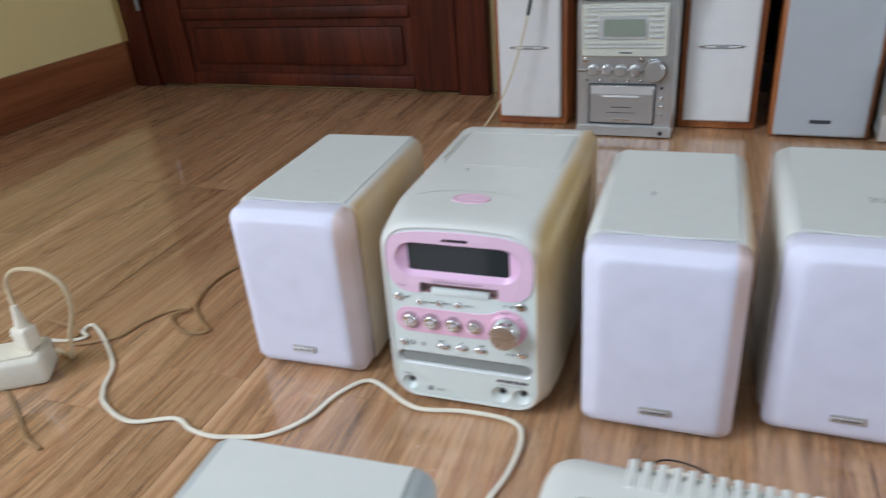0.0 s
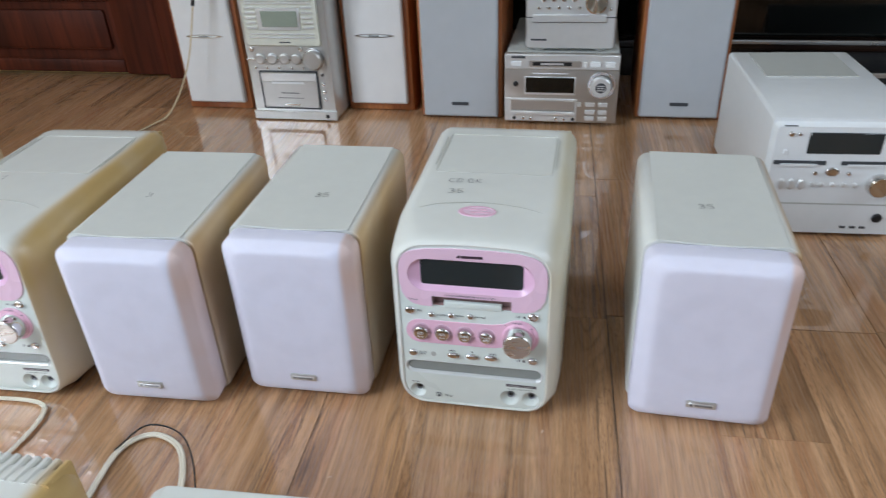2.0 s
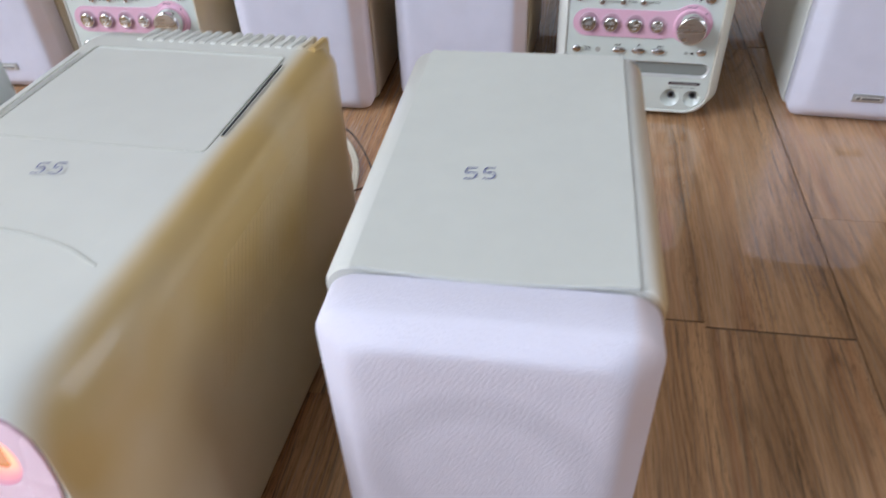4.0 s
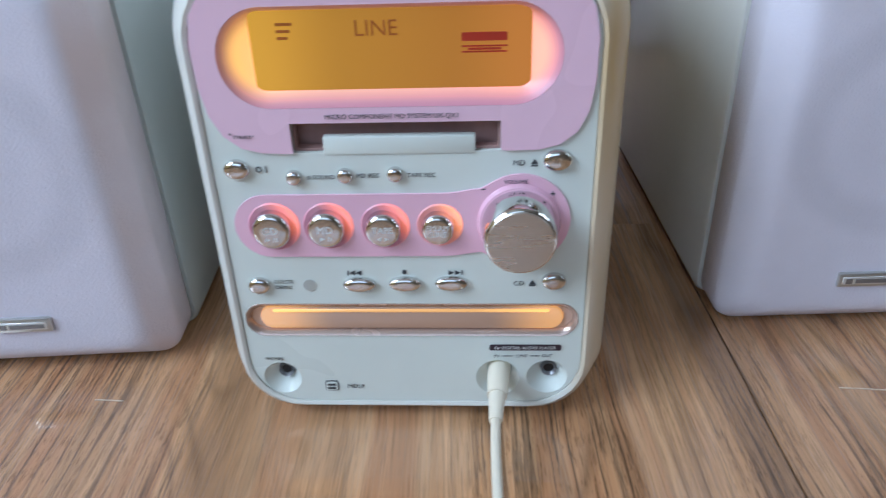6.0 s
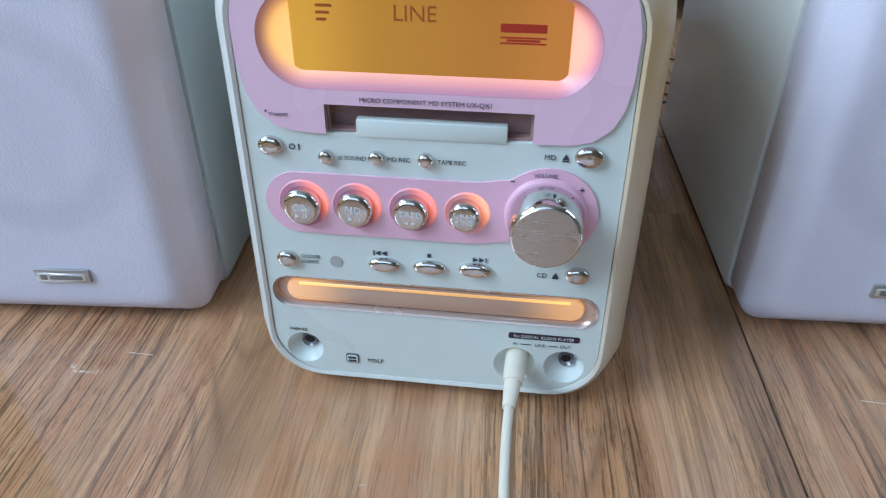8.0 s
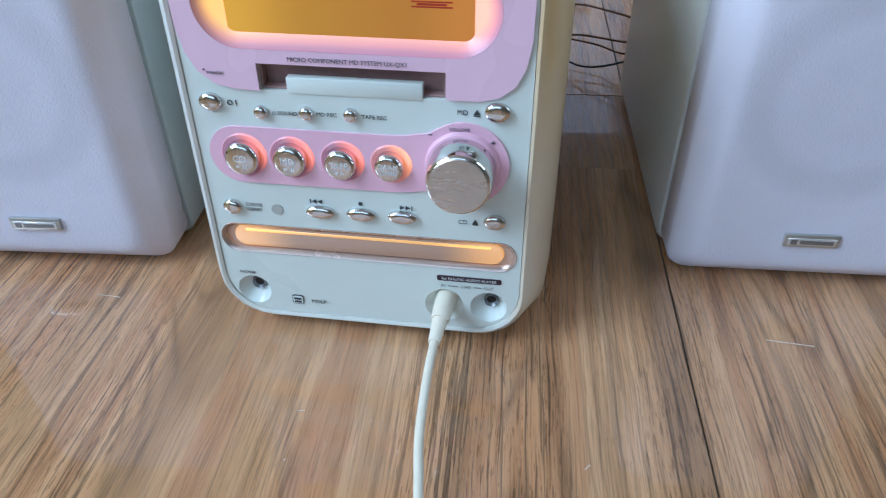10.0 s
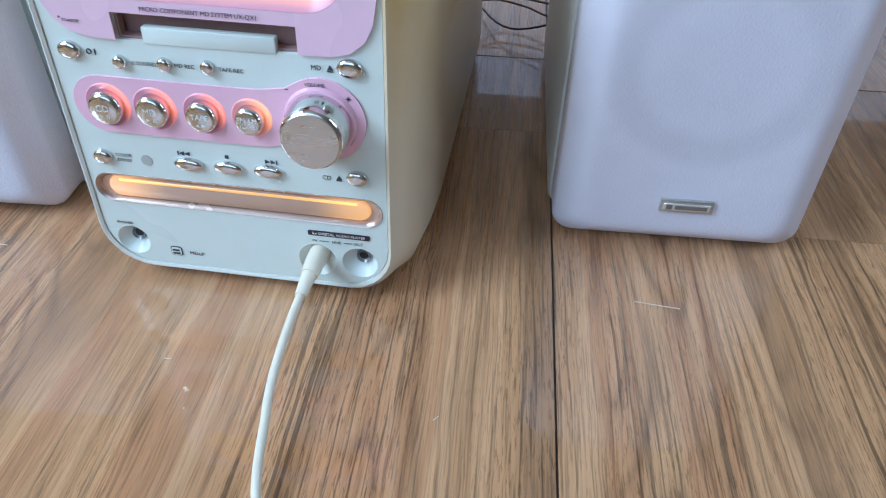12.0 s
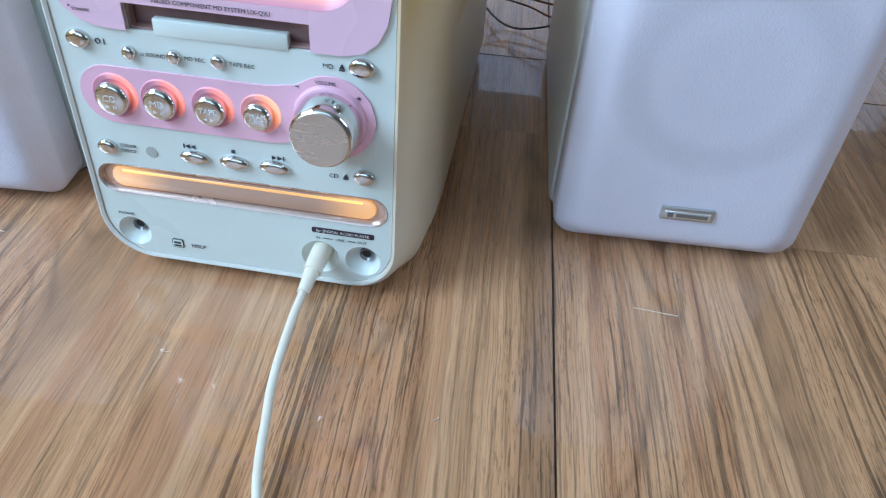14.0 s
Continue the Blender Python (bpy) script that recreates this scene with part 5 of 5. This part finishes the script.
def tall_system():
    """Silver stereo tower with a cream display and a cassette door."""
    s = empty("silver_stereo", pose(-0.193, 1.285, 0), "tall silver stereo with cream display panel and cassette door", "stereo system")
    w = 0.0855
    part("body", loft([(0.002, rrect(-w + 0.004, w - 0.004, 0.004, 0.236, 0.006, 4)), (0.010, rrect(-w, w, 0.0015, 0.240, 0.008, 4)), (0.215, rrect(-w, w, 0.0015, 0.240, 0.008, 4)), (0.22, rrect(-w + 0.004, w - 0.004, 0.005, 0.236, 0.008, 4))]), SILVER, s)
    y = 0.002
    part("display_panel", loft([(-0.003, rrect(-0.074, 0.068, 0.146, 0.231, 0.005, 4)), (0.001, rrect(-0.076, 0.070, 0.143, 0.233, 0.006, 4))]), CREAM, s, "cream display panel")
    part("display_frame", box(-0.046, 0.036, -0.0055, -0.0028, 0.174, 0.214, 0.001, 1), SILVER_PALE, s)
    part("display", box(-0.037, 0.032, -0.0068, -0.005, 0.180, 0.208, 0.0005, 1), LCD_GREEN, s, "grey-green display")
    for i in range(5):
        z = 0.176 + i * 0.009
        flat_btn(s, -0.068, -0.049, z, z + 0.0035, -0.003, SILVER_PALE, "grille_bar")
        flat_btn(s, 0.040, 0.061, z, z + 0.0035, -0.003, SILVER_PALE, "grille_bar")
    for z in (0.159, 0.165, 0.220, 0.2245):
        flat_btn(s, -0.066, 0.060, z, z + 0.003, -0.003, SILVER_PALE, "grille_bar", 0.0015)
    flat_btn(s, -0.010, 0.012, 0.150, 0.1525, -0.003, INK, "brand_mark", 0.0006)
    flat_btn(s, -0.082, 0.040, 0.117, 0.120, 0.001, CHROME, "trim_bar")
    for x in (-0.055, -0.031, -0.007, 0.017):
        round_btn(s, x, 0.1195, 0.0105, 0.001, SILVER, 0.004)
    for x in (-0.066, -0.043, -0.019, 0.005, 0.029):
        round_btn(s, x, 0.1025, 0.0026, 0.001)
    round_btn(s, -0.069, 0.137, 0.0045, 0.001)
    round_btn(s, 0.028, 0.138, 0.0045, 0.001)
    part("volume_knob", loft([(0.001, circle(0.051, 0.120, 0.0185)), (-0.010, circle(0.051, 0.120, 0.0175)), (-0.012, circle(0.051, 0.120, 0.0155))], False), SILVER, s, "large silver knob")
    part("knob_ring", loft([(0.001, circle(0.051, 0.120, 0.0205)), (-0.003, circle(0.051, 0.120, 0.0200)), (-0.003, circle(0.051, 0.120, 0.0180))], False, False), CHROME, s)
    part("cassette_frame", plate(rrect(-0.062, 0.054, 0.023, 0.097, 0.002, 2), [rrect(-0.0600, 0.052, 0.025, 0.095, 0.002, 2)], -0.0012, 0.003), INK, s)
    door_ = part("cassette_door", box(-0.0592, 0.0512, -0.002, 0.003, 0.0258, 0.094, 0.001, 1), SILVER, s, "silver cassette door")
    part("door_lip", box(-0.0580, 0.0505, -0.0045, -0.0018, 0.078, 0.0935, 0.001, 1), SILVER_PALE, door_)
    part("door_slot", box(-0.037, 0.027, -0.0052, -0.0044, 0.0735, 0.0775), WHITE_BOX, door_)
    part("door_mark", box(-0.022, 0.014, -0.0026, -0.0018, 0.054, 0.0555), INK, door_)
    part("door_mark", box(-0.030, 0.022, -0.0026, -0.0018, 0.0445, 0.0455), INK, door_)
    part("door_mark", box(-0.017, 0.013, -0.003, -0.0018, 0.0305, 0.0335), CHROME, door_)
    for z in (0.090, 0.072, 0.057, 0.042):
        round_btn(s, 0.064, z, 0.0026 if z > 0.08 else 0.0034, 0.001, BLACK if z > 0.08 else CHROME)
    part("base_step", box(-w + 0.001, w - 0.001, -0.004, 0.004, 0.002, 0.019, 0.001, 1), SILVER, s)
    round_btn(s, 0.066, 0.010, 0.004, -0.003, BLACK)


tall_system()


def stacked_box(name, x0, x1, y, z0, h, depth, mat, label, category, feet=True):
    s = empty(name, pose((x0 + x1) / 2, y, z0), label, category)
    w = (x1 - x0) / 2
    part("body", loft([(0.0, rrect(-w + 0.003, w - 0.003, 0.007, h - 0.003, 0.006, 4)), (0.006, rrect(-w, w, 0.004, h, 0.008, 4)), (depth, rrect(-w, w, 0.004, h, 0.008, 4))]), mat, s)
    if feet:
        for x in (-w + 0.025, w - 0.025):
            for yy in (0.02, depth - 0.03):
                part("foot", move(loft([(0, circle(0, 0, 0.011, n=18)), (0.005, circle(0, 0, 0.012, n=18))]), Matrix.Translation((x, yy, 0)) @ Matrix.Rotation(radians(90), 4, "X")), SILVER_PALE, s)
    return s


top1 = stacked_box("stacked_stereo", -0.278, -0.104, 1.275, 0.2405, 0.18, 0.20, SILVER_PALE, "pale silver stereo stacked on the silver tower", "stereo system")
part("front_panel", box(-0.066, 0.058, -0.003, 0.003, 0.016, 0.165, 0.003), WHITE_BOX, top1)
round_btn(top1, -0.052, 0.022, 0.0042, -0.002, BLACK)
for x0, x1, y in ((-0.450, -0.300, 1.325), (-0.106, 0.032, 1.337)):
    t = stacked_box("stacked_speaker", x0, x1, y, 0.2505 if y < 1.33 else 0.2505, 0.20, 0.17, SILVER_PALE, "pale silver speaker lying stacked on the wooden speaker", "speaker", feet=False)
    w = (x1 - x0) / 2
    part("grille", loft([(-0.006, rrect(-w + 0.012, w - 0.012, 0.014, 0.188, 0.01, 4)), (0.002, rrect(-w + 0.009, w - 0.009, 0.011, 0.191, 0.012, 4))]), WHITE_CLOTH, t)


def deck():
    """Wide silver disc deck."""
    s = empty("disc_deck", pose(0.3125, 1.295, 0), "wide silver disc deck with black display", "disc deck")
    w = 0.1005
    part("body", box(-w + 0.002, w - 0.002, 0.012, 0.26, 0.008, 0.133, 0.003), GREY_TOP, s)
    part("face", box(-w, w, 0.0, 0.0115, 0.007, 0.1325, 0.002), SILVER_WARM, s)
    part("upper_band", box(-w + 0.001, w - 0.001, -0.003, 0.001, 0.106, 0.1315, 0.001, 1), SILVER_PALE, s)
    part("lower_band", box(-w + 0.001, 0.030, -0.002, 0.001, 0.009, 0.052, 0.001, 1), SILVER_PALE, s)
    flat_btn(s, -0.088, -0.070, 0.111, 0.120, -0.002, WHITE_BOX)
    part("brand_mark", box(-0.088, -0.064, -0.0042, -0.003, 0.1255, 0.129), INK, s)
    part("minidisc_slot", box(-0.056, 0.034, -0.0040, 0.0, 0.1105, 0.1215), SILVER_WARM, s)
    part("slot_opening", box(-0.050, 0.018, -0.0048, -0.0036, 0.113, 0.1195), BLACK, s)
    part("slot_bar", box(-0.036, 0.004, -0.0056, -0.0044, 0.1145, 0.1178), SILVER_PALE, s)
    for x0, x1 in ((0.038, 0.044), (0.050, 0.068), (0.075, 0.092)):
        flat_btn(s, x0, x1, 0.111, 0.1205, -0.003, WHITE_BOX)
    part("display_frame", box(-0.065, 0.026, -0.002, 0.001, 0.059, 0.092, 0.001, 1), SILVER_PALE, s)
    part("display", box(-0.062, 0.024, -0.003, -0.0016, 0.0635, 0.091), BLACK_GLASS, s, "black glass display")
    flat_btn(s, -0.050, 0.012, 0.0965, 0.0985, 0.0, WHITE_BOX, "printed_bar", 0.0012)
    round_btn(s, -0.080, 0.078, 0.0048, 0.0, BLACK)
    part("jog_ring", loft([(0.001, circle(0.0715, 0.079, 0.0245)), (-0.004, circle(0.0715, 0.079, 0.0238)), (-0.004, circle(0.0715, 0.079, 0.0185))], False, False), CHROME, s, "chrome ring of the jog dial")
    k = part("jog_dial", loft([(-0.002, circle(0.070, 0.077, 0.0190)), (-0.011, circle(0.070, 0.077, 0.0180)), (-0.013, circle(0.070, 0.077, 0.0160))], False), SILVER_PALE, s, "large silver jog dial")
    part("dial_mark", loft([(-0.0128, circle(0.070, 0.077, 0.0095)), (-0.0136, circle(0.070, 0.077, 0.0085))]), INK, k)
    for i in (-1, 0, 1):
        part("dial_mark", box(0.064, 0.076, -0.0142, -0.0134, 0.076 + i * 0.004, 0.0775 + i * 0.004), SILVER_PALE, k)
    part("disc_tray", box(-0.088, 0.026, -0.0045, 0.0, 0.030, 0.050, 0.001, 1), SILVER_WARM, s)
    part("tray_lip", box(-0.088, 0.026, -0.0085, -0.0022, 0.023, 0.0295, 0.001, 1), SILVER_PALE, s)
    for x, mm in ((-0.082, BLACK), (-0.066, CHROME), (-0.052, CHROME), (-0.006, CHROME), (0.008, CHROME), (0.024, BLACK)):
        round_btn(s, x, 0.0145, 0.0032, -0.001, mm)
    for x0, x1, z in ((0.031, 0.038, 0.042), (0.045, 0.062, 0.042), (0.068, 0.084, 0.042), (0.045, 0.062, 0.028), (0.068, 0.084, 0.028), (0.045, 0.062, 0.016), (0.068, 0.084, 0.016)):
        flat_btn(s, x0, x1, z - 0.0035, z + 0.004, 0.0, SILVER_PALE)
    for x in (-0.08, 0.08):
        for y in (0.03, 0.22):
            part("foot", move(loft([(0, circle(0, 0, 0.009, n=16)), (0.0085, circle(0, 0, 0.010, n=16))]), Matrix.Translation((x, y, 0)) @ Matrix.Rotation(radians(90), 4, "X")), SILVER_PALE, s)


deck()


def upper_system():
    s = stacked_box("silver_micro_stereo", 0.247, 0.401, 1.305, 0.1335, 0.20, 0.22, SILVER_PALE, "small silver stereo stacked on the disc deck", "stereo system")
    part("display_panel", box(-0.042, 0.050, -0.004, 0.002, 0.112, 0.186, 0.002, 1), SILVER, s)
    part("display", box(-0.026, 0.036, -0.006, -0.0036, 0.137, 0.168, 0.001, 1), LCD_GREEN, s)
    part("disc_slot", box(-0.034, 0.040, -0.0056, -0.0036, 0.119, 0.126), BLACK, s)
    part("slot_bar", box(-0.030, 0.036, -0.0066, -0.005, 0.1205, 0.1235), SILVER, s)
    for i in range(4):
        round_btn(s, -0.046 + i * 0.0170, 0.090, 0.0048, 0.0)
    for i in range(5):
        round_btn(s, -0.054 + i * 0.0170, 0.0755, 0.0028, 0.0)
    round_btn(s, 0.066, 0.0735, 0.0028, 0.0)
    part("volume_knob", loft([(0.001, circle(0.042, 0.0850, 0.0190)), (-0.010, circle(0.042, 0.0850, 0.0182)), (-0.012, circle(0.042, 0.0850, 0.0155)), (-0.011, circle(0.042, 0.0850, 0.004))], False), CHROME, s, "spun chrome knob")
    part("tray_gap", box(-0.076, 0.076, -0.0007, 0.002, 0.0585, 0.0600), INK, s)
    part("disc_tray", box(-0.064, 0.060, -0.004, 0.001, 0.052, 0.064, 0.001, 1), SILVER_PALE, s)
    part("tray_line", box(-0.0645, 0.0605, -0.002, 0.0015, 0.0508, 0.0518), INK, s)
    part("printed_bar", box(-0.067, -0.040, -0.0008, 0.002, 0.0195, 0.0225), INK, s)


upper_system()


def white_system():
    """White two-slot disc system standing apart."""
    s = empty("white_stereo", pose(0.674, 0.935, 0, 0, 0, 3.0), "white stereo with grey roof panel and two disc slots", "stereo system")
    w, h = 0.087, 0.163
    part("body", loft([(0.004, rrect(-w, w, 0.004, h - 0.002, 0.005, 4)), (0.016, rrect(-w, w, 0.002, h, 0.006, 4)), (0.280, rrect(-w, w, 0.002, h, 0.006, 4)), (0.285, rrect(-w + 0.003, w - 0.003, 0.005, h - 0.003, 0.006, 4))]), WHITE_BOX, s)
    part("roof_panel", box(-0.060, 0.062, 0.16, 0.275, h - 0.001, h + 0.0012, 0.0005, 1), GREY_TOP, s, "grey roof panel")
    part("face", loft([(-0.004, rrect(-w + 0.004, w - 0.004, 0.006, h - 0.010, 0.004, 4)), (0.004, rrect(-w + 0.001, w - 0.001, 0.005, h - 0.006, 0.005, 4))]), WHITE_BOX, s)
    part("display", box(-0.044, 0.042, -0.0055, -0.0035, 0.118, 0.146, 0.001, 1), LCD_OFF, s, "dark grey-green display")
    for x0, x1 in ((-0.080, -0.018), (0.000, 0.072)):
        part("disc_slot", box(x0, x1, -0.0048, -0.003, 0.103, 0.1085), INK, s)
        part("slot_flap", box(x0 + 0.008, x1 - 0.010, -0.0062, -0.004, 0.1015, 0.1045), WHITE_BOX, s)
    round_btn(s, -0.066, 0.144, 0.0034, -0.004)
    round_btn(s, -0.056, 0.144, 0.0024, -0.004)
    flat_btn(s, -0.076, -0.060, 0.1535, 0.1550, -0.004, INK, "brand_mark", 0.0006)
    flat_btn(s, 0.060, 0.076, 0.147, 0.149, -0.004, GREY_TOP, "printed_bar", 0.0006)
    flat_btn(s, -0.071, -0.067, 0.117, 0.123, -0.004, WHITE_BOX)
    round_btn(s, -0.008, 0.094, 0.0085, -0.004, CHROME, rz=0.006)
    round_btn(s, -0.028, 0.092, 0.0028, -0.004)
    round_btn(s, 0.012, 0.092, 0.0028, -0.004)
    for x in (-0.066, -0.054, -0.042):
        round_btn(s, x, 0.076, 0.0040, -0.004, SILVER_PALE, rz=0.0075)
    for x in (-0.028, -0.018, -0.004, 0.009, 0.022):
        round_btn(s, x, 0.076, 0.0030, -0.004, SILVER_PALE)
    part("volume_knob", loft([(-0.003, circle(0.050, 0.077, 0.0150)), (-0.013, circle(0.050, 0.077, 0.0142)), (-0.015, circle(0.050, 0.077, 0.0125))], False), CHROME, s, "chrome knob")
    part("front_gap", box(-w + 0.004, w - 0.004, -0.0043, 0.0, 0.0475, 0.0495), GREY_TOP, s)
    round_btn(s, 0.060, 0.030, 0.0062, -0.004, BLACK)
    for x in (0.018, 0.030, 0.042):
        flat_btn(s, x, x + 0.008, 0.0135, 0.0170, -0.004, INK, "printed_bar", 0.0006)


white_system()

# media console behind the far row
console = empty("media_console", pose(0, 1.60, 0), "low dark media console with black glass front", "cabinet")
part("plinth", box(-0.49, 2.2, 0.0, 0.40, 0.0, 0.06, 0.003), CONSOLE_WOOD, console)
part("shelf_board", box(-0.49, 2.2, -0.01, 0.40, 0.0605, 0.078, 0.003), CONSOLE_WOOD, console)
part("trim_rail", box(0.56, 2.18, -0.016, -0.0105, 0.074, 0.082, 0.001), SILVER, console, "slim silver rail")
part("carcass", box(-0.49, 2.2, 0.012, 0.40, 0.0785, 0.60, 0.004), CONSOLE_WOOD, console)
for i in range(3):
    part("glass_door", box(-0.485 + i * 0.895, 0.405 + i * 0.895, 0.0, 0.0115, 0.086, 0.592, 0.002), BLACK_GLASS, console, "black glass door")
rec = empty("disc_recorder", pose(0.92, 1.44, 0), "dark silver recorder lying before the console", "recorder")
part("body", box(-0.20, 0.24, 0.0, 0.14, 0.004, 0.062, 0.003), BLACK, rec)
for i in range(4):
    part("key", box(-0.12 + i * 0.05, -0.085 + i * 0.05, -0.003, 0.001, 0.034, 0.042, 0.001, 1), SILVER_WARM, rec)
part("top_edge", box(-0.20, 0.24, -0.002, 0.003, 0.054, 0.0625, 0.001, 1), SILVER, rec)

# ---- floor planks ----


def planks():
    w, turn, length = 0.285, radians(2.6), 1.26
    ca, sa = math.cos(turn), math.sin(turn)
    share = {}
    rng = random.Random(5)
    for col in range(-7, 10):
        x = 0.1425 + col * w
        shift = {-1: 0.27, 0: 0.265, 1: 0.72, -2: -0.35, 2: -0.1}.get(col, rng.uniform(0, length))
        for row in range(-3, 3):
            y = shift + row * length
            for strip_i in range(3):
                # three printed strips to a board, each cut into blocks
                sx = x + strip_i * w / 3
                gap0 = 0.0011 if strip_i == 0 and col != -1 else 0.0
                blocks = [y + 0.0006]
                while blocks[-1] < y + length - 0.55:
                    blocks.append(blocks[-1] + rng.uniform(0.28, 0.46))
                blocks.append(y + length - 0.0006)
                for y0, y1 in zip(blocks, blocks[1:]):
                    y0, y1 = max(y0, Y0 - 0.12), min(y1, YB + 0.12 if sx > -0.5 else Y1 + 0.12)
                    if y1 - y0 < 0.02:
                        continue
                    cx, cy = sx + w / 6, (y0 + y1) / 2
                    wx, wy = cx - cy * sa, cy
                    if not (X0 - 0.1 < wx < X1 + 0.1 and Y0 - 0.3 < wy < YB + 0.2):
                        continue
                    key = (gap0, round((y1 - y0) * 50))
                    if key not in share:
                        L = key[1] / 50
                        bm = box(-w / 6 + gap0, w / 6 - (0.0), -L / 2, L / 2, -0.004, 0.0)
                        me = bpy.data.meshes.new("plank")
                        bm.to_mesh(me)
                        bm.free()
                        me.materials.append(FLOOR_WOOD)
                        share[key] = me
                    ob = new("plank", share[key])
                    ob.parent = floor
                    L = key[1] / 50
                    ob.matrix_world = pose(cx - cy * math.tan(turn), cy, 0, 0, 0, math.degrees(turn)) @ Matrix.Diagonal((1, (y1 - y0) / L, 1, 1))


planks()
